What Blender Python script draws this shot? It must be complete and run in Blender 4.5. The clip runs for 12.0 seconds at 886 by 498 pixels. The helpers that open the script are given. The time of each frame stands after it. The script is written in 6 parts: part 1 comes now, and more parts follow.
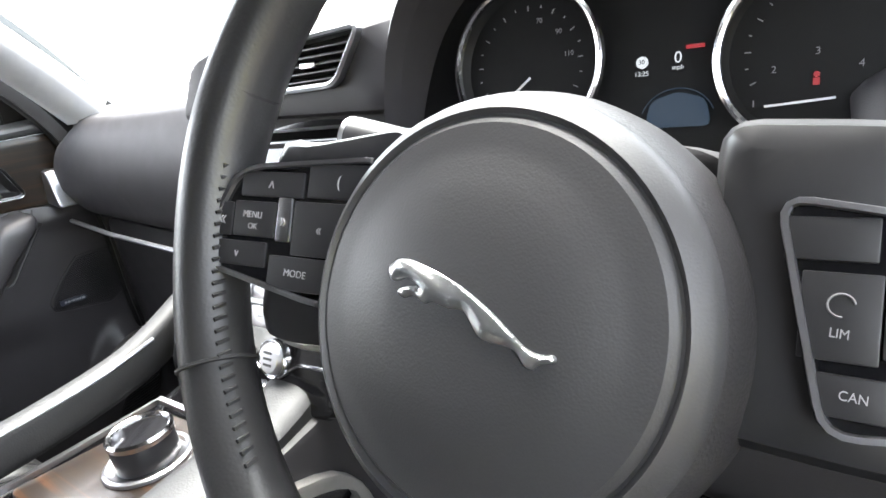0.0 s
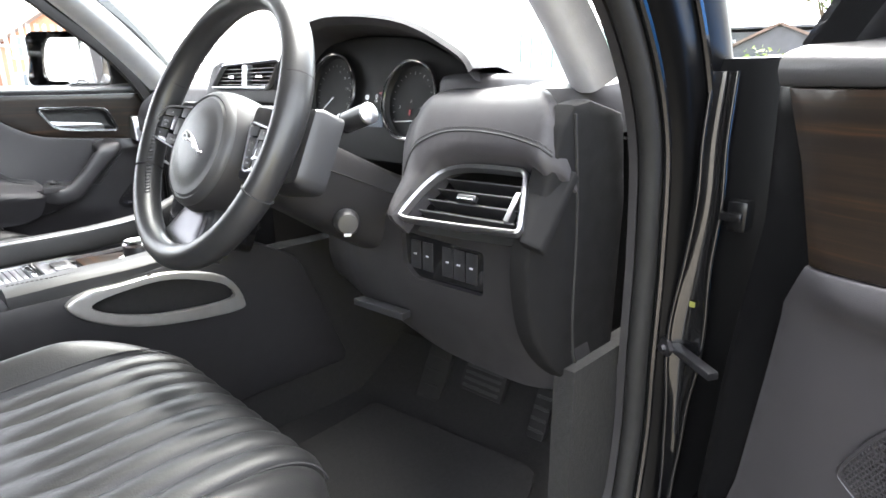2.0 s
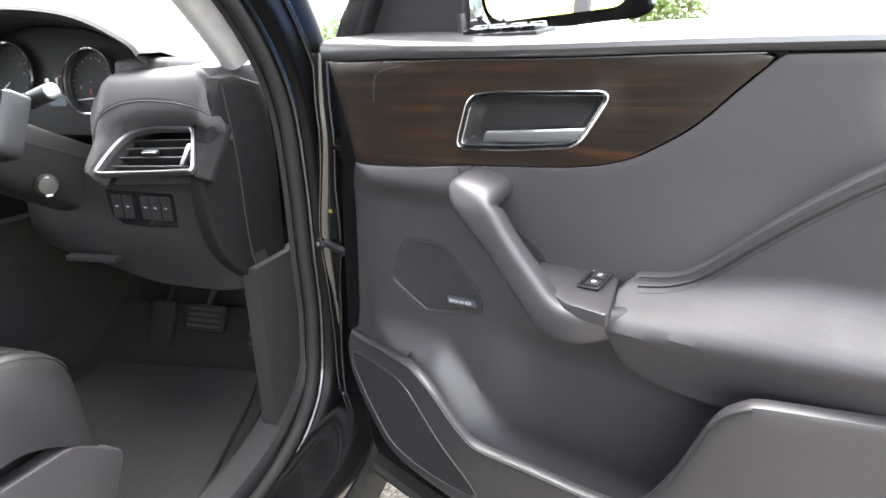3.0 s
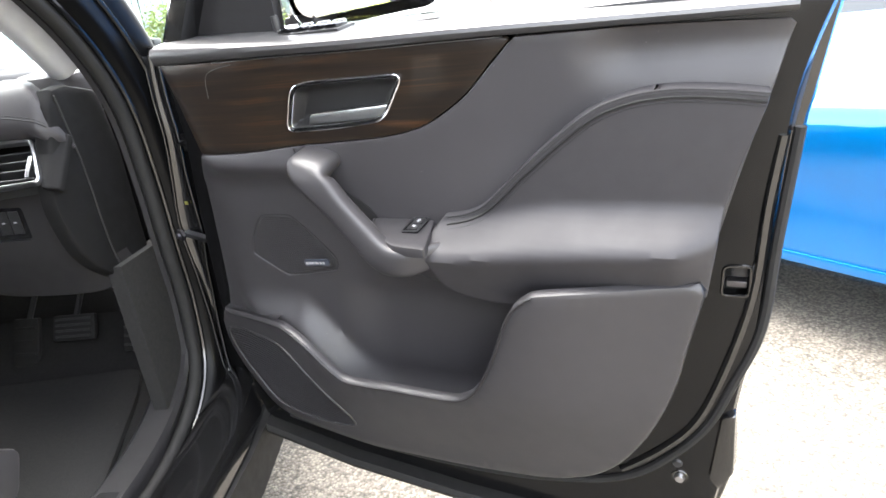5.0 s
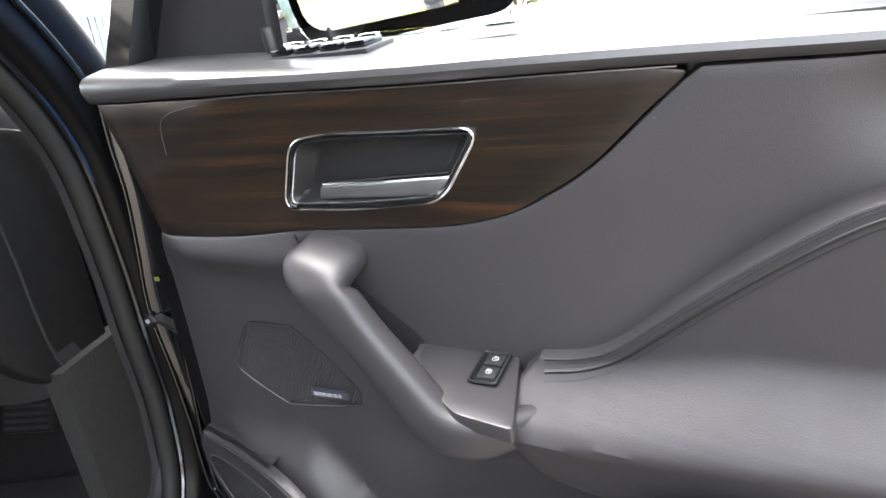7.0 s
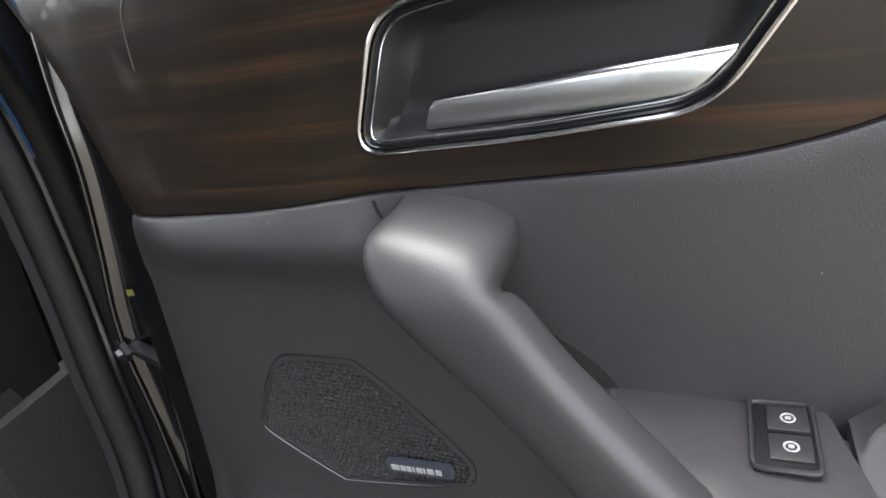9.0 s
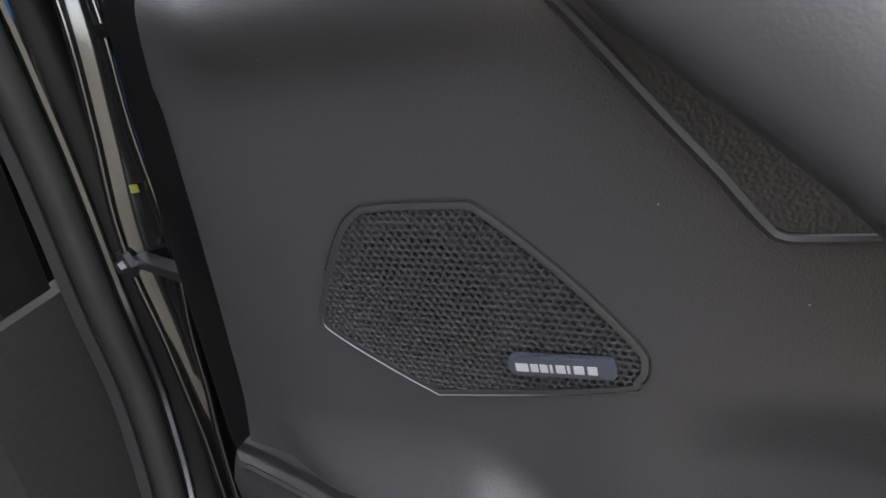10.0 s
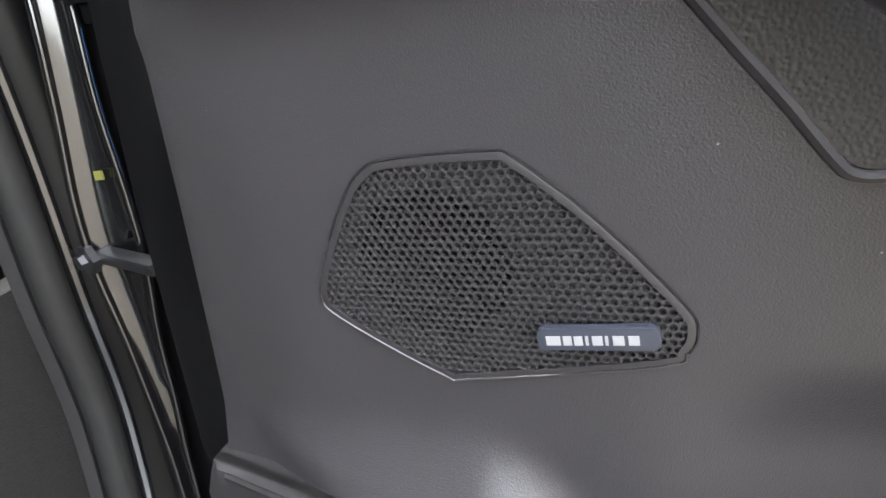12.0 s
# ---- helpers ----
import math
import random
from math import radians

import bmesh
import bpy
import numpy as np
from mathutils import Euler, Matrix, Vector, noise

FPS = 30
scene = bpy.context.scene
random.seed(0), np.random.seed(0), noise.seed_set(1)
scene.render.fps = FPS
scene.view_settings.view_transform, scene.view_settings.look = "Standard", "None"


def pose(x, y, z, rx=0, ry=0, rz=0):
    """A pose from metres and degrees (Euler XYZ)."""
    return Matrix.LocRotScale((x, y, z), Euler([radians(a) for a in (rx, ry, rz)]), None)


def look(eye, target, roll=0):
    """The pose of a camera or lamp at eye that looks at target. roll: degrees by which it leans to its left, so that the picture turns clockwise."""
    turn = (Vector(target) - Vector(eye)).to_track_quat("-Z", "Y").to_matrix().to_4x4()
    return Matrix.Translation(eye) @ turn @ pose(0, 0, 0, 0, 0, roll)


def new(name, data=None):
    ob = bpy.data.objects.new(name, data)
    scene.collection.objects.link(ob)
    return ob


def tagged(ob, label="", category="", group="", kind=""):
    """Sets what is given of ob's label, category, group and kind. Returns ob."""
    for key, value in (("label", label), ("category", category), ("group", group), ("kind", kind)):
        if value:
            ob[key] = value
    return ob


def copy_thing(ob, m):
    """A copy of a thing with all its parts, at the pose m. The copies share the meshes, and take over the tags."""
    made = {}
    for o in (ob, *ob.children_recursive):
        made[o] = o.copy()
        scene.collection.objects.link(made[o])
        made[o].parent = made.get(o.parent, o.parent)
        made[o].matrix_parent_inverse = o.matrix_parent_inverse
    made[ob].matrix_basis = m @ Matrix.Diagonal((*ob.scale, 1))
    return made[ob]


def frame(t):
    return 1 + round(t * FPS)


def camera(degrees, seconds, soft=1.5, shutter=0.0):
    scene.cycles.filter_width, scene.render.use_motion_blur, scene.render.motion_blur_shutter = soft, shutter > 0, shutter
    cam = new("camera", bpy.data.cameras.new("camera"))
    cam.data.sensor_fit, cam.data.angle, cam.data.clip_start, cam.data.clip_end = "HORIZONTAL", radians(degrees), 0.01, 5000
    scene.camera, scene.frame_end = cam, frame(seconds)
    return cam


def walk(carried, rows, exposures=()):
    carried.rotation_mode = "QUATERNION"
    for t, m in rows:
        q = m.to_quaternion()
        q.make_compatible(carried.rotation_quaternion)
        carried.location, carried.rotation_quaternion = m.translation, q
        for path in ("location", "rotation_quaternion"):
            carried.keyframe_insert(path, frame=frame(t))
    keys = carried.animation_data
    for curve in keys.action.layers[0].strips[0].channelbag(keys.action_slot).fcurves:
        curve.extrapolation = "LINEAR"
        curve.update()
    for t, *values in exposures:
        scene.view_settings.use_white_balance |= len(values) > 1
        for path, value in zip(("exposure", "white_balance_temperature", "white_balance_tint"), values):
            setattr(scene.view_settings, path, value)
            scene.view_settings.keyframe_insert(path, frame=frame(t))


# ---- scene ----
cam = camera(74.00, 12.0, soft=1.6, shutter=0.0)
ROWS = [
    (0, (0.0874, -0.1593, 1.0556), (-0.4391, 0.5146, 0.7753), -9.05),
    (0.5, (0.1470, -0.1948, 1.0402), (-0.4748, 0.4092, 0.7982), -5.77),
    (1, (0.2732, -0.2445, 1.0580), (-0.3980, 0.3117, 0.8338), -2.76),
    (1.5, (0.5125, -0.2568, 1.0571), (-0.1962, 0.2581, 0.8506), -0.29),
    (2, (0.7400, -0.3378, 1.0472), (0.1317, 0.2796, 0.8049), -0.32),
    (2.5, (0.8868, -0.4643, 1.0626), (0.4709, 0.2819, 0.7793), -0.88),
    (3, (1.0189, -0.5741, 1.0401), (0.7442, 0.2379, 0.7661), -1.81),
    (3.5, (1.1108, -0.5993, 1.0075), (0.8941, 0.2357, 0.7511), -2.37),
    (3.7, (1.1309, -0.6135, 1.0180), (0.9308, 0.2219, 0.7498), -3.27),
    (5.3, (1.0931, -0.7158, 1.0637), (1.0074, 0.1189, 0.7382), -6.84),
    (5.5, (1.0812, -0.7098, 1.0625), (0.9987, 0.1256, 0.7380), -7.08),
    (6, (1.0232, -0.6564, 1.0690), (0.9522, 0.1776, 0.7383), -7.36),
    (6.5, (1.0105, -0.5185, 1.0692), (0.9179, 0.3200, 0.7555), -6.70),
    (6.7, (1.0160, -0.4574, 1.0727), (0.9083, 0.3820, 0.7665), -6.33),
    (8.3, (0.9694, -0.1838, 1.0693), (0.8275, 0.6348, 0.7432), -7.80),
    (8.5, (0.9428, -0.1766, 1.0497), (0.8054, 0.6475, 0.7361), -7.60),
    (9, (0.8701, -0.1636, 0.9871), (0.7773, 0.6778, 0.6814), -8.14),
    (9.5, (0.8352, -0.1121, 0.9080), (0.7084, 0.7289, 0.6136), -10.32),
    (10, (0.7821, -0.0808, 0.8759), (0.6819, 0.7505, 0.5459), -8.70),
    (10.5, (0.7659, -0.0754, 0.8513), (0.6762, 0.7654, 0.5430), -7.72),
    (11, (0.7578, -0.0706, 0.8459), (0.6875, 0.7743, 0.5440), -7.28),
    (11.5, (0.7523, -0.0707, 0.8437), (0.7013, 0.7759, 0.5426), -7.34),
    (12, (0.7500, -0.0668, 0.8440), (0.7148, 0.7809, 0.5438), -7.30),
]
EXPOSURE = [(0, 4.25), (1.0, 4.2), (1.5, 4.15), (2.5, 4.2), (3.5, 4.0), (5.5, 3.85), (6.5, 3.75), (8.5, 3.5), (9.5, 3.35), (10.5, 3.9), (12, 4.4)]
walk(cam, [(t, look(eye, aim, roll)) for t, eye, aim, roll in ROWS], EXPOSURE)

# ---- world and sun: a bright, thinly overcast day ----
world = bpy.data.worlds.new("sky")
scene.world = world
world.use_nodes = True
wt = world.node_tree
sky = wt.nodes.new("ShaderNodeTexSky")
sky.sky_type, sky.sun_disc = "NISHITA", False
sky.sun_elevation, sky.sun_rotation = radians(68), radians(326)
sky.dust_density, sky.ozone_density = 2.0, 0.6
pale = wt.nodes.new("ShaderNodeHueSaturation")
pale.inputs["Saturation"].default_value = 0.25
wt.links.new(sky.outputs[0], pale.inputs["Color"])
wt.links.new(pale.outputs[0], wt.nodes["Background"].inputs[0])
wt.nodes["Background"].inputs[1].default_value = 0.15
sun = new("sun", bpy.data.lights.new("sun", "SUN"))
sun.data.energy, sun.data.angle, sun.data.color = 1.5, radians(60), (1.0, 0.96, 0.9)
sun.matrix_world = look((-2, 3, 9), (0, 0, 0))


# ---- materials ----
def material(name, base, rough=0.5, metal=0.0, second=None, scale=40.0, bump=0.0, bump_scale=400.0, coat=0.0, spec=0.5, detail=4.0):
    m = bpy.data.materials.new(name)
    m.use_nodes = True
    nt = m.node_tree
    p = nt.nodes["Principled BSDF"]
    p.inputs["Roughness"].default_value = rough
    p.inputs["Metallic"].default_value = metal
    p.inputs["Specular IOR Level"].default_value = spec
    p.inputs["Coat Weight"].default_value = coat
    p.inputs["Coat Roughness"].default_value = 0.06
    co = nt.nodes.new("ShaderNodeTexCoord")
    n = nt.nodes.new("ShaderNodeTexNoise")
    n.inputs["Scale"].default_value, n.inputs["Detail"].default_value = scale, detail
    nt.links.new(co.outputs["Object"], n.inputs["Vector"])
    mix = nt.nodes.new("ShaderNodeMix")
    mix.data_type = "RGBA"
    mix.inputs[6].default_value = (*base, 1)
    mix.inputs[7].default_value = (*(second or [c * 0.78 for c in base]), 1)
    nt.links.new(n.outputs["Fac"], mix.inputs[0])
    nt.links.new(mix.outputs[2], p.inputs["Base Color"])
    rr = nt.nodes.new("ShaderNodeMapRange")
    rr.inputs[3].default_value, rr.inputs[4].default_value = max(0.02, rough * 0.85), min(1, rough * 1.15)
    nt.links.new(n.outputs["Fac"], rr.inputs[0])
    nt.links.new(rr.outputs[0], p.inputs["Roughness"])
    if bump:
        b = nt.nodes.new("ShaderNodeBump")
        v = nt.nodes.new("ShaderNodeTexVoronoi")
        v.inputs["Scale"].default_value = bump_scale
        v.feature = "SMOOTH_F1"
        nt.links.new(co.outputs["Object"], v.inputs["Vector"])
        b.inputs["Strength"].default_value, b.inputs["Distance"].default_value = bump, 0.0006
        nt.links.new(v.outputs[0], b.inputs["Height"])
        nt.links.new(b.outputs[0], p.inputs["Normal"])
    return m


def glass(name, tint=(0.9, 0.95, 0.93)):
    m = bpy.data.materials.new(name)
    m.use_nodes = True
    nt = m.node_tree
    nt.nodes.remove(nt.nodes["Principled BSDF"])
    out = nt.nodes["Material Output"]
    t, g, mx, lw, f = (nt.nodes.new("ShaderNode" + k) for k in ("BsdfTransparent", "BsdfGlossy", "MixShader", "LayerWeight", "MapRange"))
    t.inputs[0].default_value = (*tint, 1)
    g.inputs["Roughness"].default_value = 0.02
    lw.inputs[0].default_value = 0.25
    f.inputs[1].default_value, f.inputs[2].default_value = 0.2, 1.0
    f.inputs[3].default_value, f.inputs[4].default_value = 0.03, 0.35
    nt.links.new(lw.outputs["Facing"], f.inputs[0])
    nt.links.new(f.outputs[0], mx.inputs[0])
    nt.links.new(t.outputs[0], mx.inputs[1])
    nt.links.new(g.outputs[0], mx.inputs[2])
    nt.links.new(mx.outputs[0], out.inputs[0])
    return m


def glow(name, color, strength):
    m = bpy.data.materials.new(name)
    m.use_nodes = True
    p = m.node_tree.nodes["Principled BSDF"]
    p.inputs["Base Color"].default_value = (0.02, 0.02, 0.02, 1)
    p.inputs["Emission Color"].default_value = (*color, 1)
    p.inputs["Emission Strength"].default_value = strength
    return m


def ebony():
    """Dark high-gloss wood with reddish streaks along its length."""
    m = material("ebony_wood", (0.02, 0.012, 0.008), 0.3, coat=0.25, spec=0.3)
    nt = m.node_tree
    p = nt.nodes["Principled BSDF"]
    co = nt.nodes.new("ShaderNodeTexCoord")
    mp = nt.nodes.new("ShaderNodeMapping")
    mp.inputs["Scale"].default_value = (3.0, 60.0, 12.0)
    n = nt.nodes.new("ShaderNodeTexNoise")
    n.inputs["Scale"].default_value, n.inputs["Detail"].default_value, n.inputs["Distortion"].default_value = 1.6, 6.0, 0.4
    r = nt.nodes.new("ShaderNodeValToRGB")
    e = r.color_ramp.elements
    e[0].position, e[0].color = 0.42, (0.012, 0.009, 0.0075, 1)
    e[1].position, e[1].color = 0.76, (0.050, 0.023, 0.011, 1)
    k = e.new(0.6)
    k.color = (0.019, 0.0130, 0.0090, 1)
    nt.links.new(co.outputs["Object"], mp.inputs[0])
    nt.links.new(mp.outputs[0], n.inputs["Vector"])
    mp2 = nt.nodes.new("ShaderNodeMapping")
    mp2.inputs["Scale"].default_value = (5.0, 420.0, 60.0)
    n2 = nt.nodes.new("ShaderNodeTexNoise")
    n2.inputs["Scale"].default_value, n2.inputs["Detail"].default_value = 1.3, 3.0
    add = nt.nodes.new("ShaderNodeMath")
    add.operation = "MULTIPLY_ADD"
    add.inputs[1].default_value = 0.42
    half = nt.nodes.new("ShaderNodeMath")
    half.operation = "MULTIPLY_ADD"
    half.inputs[1].default_value, half.inputs[2].default_value = 0.9, -0.13
    nt.links.new(co.outputs["Object"], mp2.inputs[0])
    nt.links.new(mp2.outputs[0], n2.inputs["Vector"])
    nt.links.new(n.outputs["Fac"], half.inputs[0])
    nt.links.new(n2.outputs["Fac"], add.inputs[0])
    nt.links.new(half.outputs[0], add.inputs[2])
    nt.links.new(add.outputs[0], r.inputs[0])
    nt.links.new(r.outputs[0], p.inputs["Base Color"])
    return m


def dusty(m):
    """Adds sparse pale specks of dust to a material."""
    nt = m.node_tree
    p = nt.nodes["Principled BSDF"]
    was = p.inputs["Base Color"].links[0].from_socket
    co = nt.nodes.new("ShaderNodeTexCoord")
    v = nt.nodes.new("ShaderNodeTexVoronoi")
    v.inputs["Scale"].default_value = 90.0
    near = nt.nodes.new("ShaderNodeMath")
    near.operation, near.inputs[1].default_value = "LESS_THAN", 0.035
    n = nt.nodes.new("ShaderNodeTexNoise")
    n.inputs["Scale"].default_value = 14.0
    some = nt.nodes.new("ShaderNodeMath")
    some.operation, some.inputs[1].default_value = "GREATER_THAN", 0.56
    both = nt.nodes.new("ShaderNodeMath")
    both.operation = "MULTIPLY"
    mx = nt.nodes.new("ShaderNodeMix")
    mx.data_type = "RGBA"
    mx.inputs[7].default_value = (0.2, 0.2, 0.19, 1)
    nt.links.new(co.outputs["Object"], v.inputs["Vector"])
    nt.links.new(co.outputs["Object"], n.inputs["Vector"])
    nt.links.new(v.outputs["Distance"], near.inputs[0])
    nt.links.new(n.outputs["Fac"], some.inputs[0])
    nt.links.new(near.outputs[0], both.inputs[0])
    nt.links.new(some.outputs[0], both.inputs[1])
    nt.links.new(both.outputs[0], mx.inputs[0])
    nt.links.new(was, mx.inputs[6])
    nt.links.new(mx.outputs[2], p.inputs["Base Color"])
    return m


PLASTIC = material("soft_black_plastic", (0.021, 0.020, 0.0215), 0.52, bump=0.25, bump_scale=900, spec=0.36)
PLASTIC2 = material("charcoal_plastic", (0.037, 0.035, 0.0375), 0.38, bump=0.10, bump_scale=1100)
CARD = dusty(material("dusty_charcoal_card", (0.043, 0.0405, 0.0435), 0.40, bump=0.26, bump_scale=1500, scale=14))
GRAB = material("pebbled_charcoal_leather", (0.036, 0.034, 0.0365), 0.42, bump=0.09, bump_scale=900)
PEBBLE = material("pebbled_black_leather", (0.024, 0.023, 0.024), 0.42, bump=0.5, bump_scale=650)
PLATE = material("slate_blue_plate", (0.045, 0.05, 0.068), 0.3)
RIML = material("smooth_rim_leather", (0.022, 0.022, 0.023), 0.36, bump=0.18, bump_scale=600)
HUBM = material("satin_airbag_plastic", (0.036, 0.036, 0.038), 0.45, bump=0.12, bump_scale=1200)
RAILM = material("matt_black_leather", (0.013, 0.013, 0.0135), 0.55, bump=0.3, bump_scale=600)
STICKER = material("yellow_sticker", (0.2, 0.2, 0.04), 0.6)
VINYL = material("satin_black_vinyl", (0.05, 0.049, 0.051), 0.36, bump=0.2, bump_scale=700, spec=1.0)
CUP = material("dull_black_recess", (0.014, 0.0135, 0.014), 0.5)
LEATHER = material("black_leather", (0.013, 0.013, 0.0135), 0.42, bump=0.3, bump_scale=620, spec=0.34)
LEATHER2 = material("padded_charcoal_leather", (0.036, 0.034, 0.037), 0.52, bump=0.16, bump_scale=900, spec=0.34)
SMOOTH = material("smooth_satin_black", (0.022, 0.022, 0.024), 0.38)
GLOSSB = material("piano_black", (0.008, 0.008, 0.009), 0.08, coat=0.5)
PAINT = material("black_car_paint", (0.007, 0.007, 0.0075), 0.16, coat=1.0, scale=8)
PAINT_IN = material("black_inner_paint", (0.006, 0.006, 0.0065), 0.22, spec=0.3, scale=8)
# Base darker than the other trim: the dash end's shade is in it.
DARKP = material("shaded_black_trim", (0.007, 0.0068, 0.0072), 0.7, bump=0.2, bump_scale=800, spec=0.16)
JAMB = material("deep_black_paint", (0.004, 0.004, 0.0043), 0.3, spec=0.12, scale=8)
DIAL = material("matt_dial_black", (0.006, 0.006, 0.0065), 0.55, spec=0.2)
RUBBER = material("weatherstrip_rubber", (0.018, 0.0175, 0.0175), 0.7, bump=0.2, bump_scale=300, spec=0.3)
CARPET = material("black_carpet", (0.011, 0.0104, 0.0104), 0.95, bump=1.0, bump_scale=500, scale=120)
CHROME = material("bright_chrome", (0.78, 0.78, 0.8), 0.14, 1.0, scale=60)
SATIN = material("satin_silver", (0.52, 0.52, 0.54), 0.33, 1.0)
EMBLEM = material("polished_badge_chrome", (0.72, 0.74, 0.75), 0.34, 1.0, scale=30)
DARKSATIN = material("dark_satin_metal", (0.14, 0.135, 0.145), 0.35, 0.9)
SILVER = material("silver_trim", (0.6, 0.59, 0.57), 0.36, 0.85)
WOOD = ebony()
GREY = material("grey_pillar_cloth", (0.42, 0.42, 0.43), 0.85, bump=0.5, bump_scale=700)
HOLE = material("dark_cavity", (0.008, 0.008, 0.008), 0.9)
THREAD = material("dark_thread", (0.016, 0.016, 0.017), 0.8)
WHITE = material("white_marking", (0.62, 0.63, 0.65), 0.5)
MIDW = material("silver_grey_marking", (0.36, 0.36, 0.375), 0.5)
DIMW = material("grey_marking", (0.2, 0.2, 0.21), 0.5)
RED = material("red_plastic", (0.55, 0.035, 0.02), 0.4)
GLASS = glass("window_glass")
# Opaque near-black for the unseen rear panes that block light.
DARKPANE = material("opaque_dark_pane", (0.012, 0.013, 0.014), 0.06, coat=0.4)
MIRROR = material("mirror_glass", (0.85, 0.86, 0.87), 0.02, 1.0)


# ---- shaping ----
def catmull(points, n=6, closed=True):
    """A smooth line through the points."""
    k, out = len(points), []
    at = (lambda i: Vector(points[i % k])) if closed else (lambda i: Vector(points[min(max(i, 0), k - 1)]))
    for i in range(k if closed else k - 1):
        a, b, c, d = at(i - 1), at(i), at(i + 1), at(i + 2)
        for j in range(n):
            t = j / n
            out.append(0.5 * (2 * b + (c - a) * t + (2 * a - 5 * b + 4 * c - d) * t * t + (3 * b - a - 3 * c + d) * t ** 3))
    if not closed:
        out.append(at(k - 1))
    return out


def chamfer(points, r, n=4):
    """A polygon with its corners rounded to about r."""
    k, out = len(points), []
    for i in range(k):
        a, b, c = (Vector(points[(i + j) % k]) for j in (-1, 0, 1))
        p, q = (a - b), (c - b)
        rr = min(r, 0.45 * p.length, 0.45 * q.length)
        s, e = b + p.normalized() * rr, b + q.normalized() * rr
        for j in range(n + 1):
            t = j / n
            out.append(s * (1 - t) ** 2 + 2 * b * t * (1 - t) + e * t * t)
    return out


def part(name, bm, material, parent, label="", smooth=True, at=None):
    me = bpy.data.meshes.new(name)
    bmesh.ops.recalc_face_normals(bm, faces=bm.faces)
    for f in bm.faces:
        f.smooth = smooth
    bm.to_mesh(me)
    bm.free()
    me.materials.append(material)
    if smooth:
        me.set_sharp_from_angle(angle=radians(38))
    ob = new(name, me)
    if parent is not None:
        ob.parent = parent
    if at is not None:
        ob.matrix_basis = at
    return tagged(ob, label)


def thing(name, label, category, at=None, group="", kind=""):
    ob = new(name)
    ob.empty_display_size = 0.05
    if at is not None:
        ob.matrix_basis = at
    return tagged(ob, label, category, group, kind)


def frame_of(o, right, up):
    """A pose with x along right, y as near up as it can be, z towards the viewer."""
    x = Vector(right).normalized()
    z = x.cross(Vector(up)).normalized()
    y = z.cross(x)
    return Matrix(((x.x, y.x, z.x, o[0]), (x.y, y.y, z.y, o[1]), (x.z, y.z, z.z, o[2]), (0, 0, 0, 1)))


def near_line(p, ring):
    best = 1e9
    k = len(ring)
    for i in range(k):
        a, b = ring[i], ring[(i + 1) % k]
        d = b - a
        l2 = d.length_squared
        t = 0 if l2 < 1e-14 else max(0, min(1, (p - a).dot(d) / l2))
        best = min(best, (p - a - d * t).length_squared)
    return math.sqrt(best)


def inside(p, ring):
    odd, k = False, len(ring)
    for i in range(k):
        a, b = ring[i], ring[i - 1]
        if (a.y > p.y) != (b.y > p.y) and p.x < (b.x - a.x) * (p.y - a.y) / (b.y - a.y) + a.x:
            odd = not odd
    return odd


def finer(ring, longest):
    out = []
    for i, p in enumerate(ring):
        q = ring[(i + 1) % len(ring)]
        n = max(1, int(math.ceil((q - p).length / longest)))
        out += [p.lerp(q, k / n) for k in range(n)]
    return out


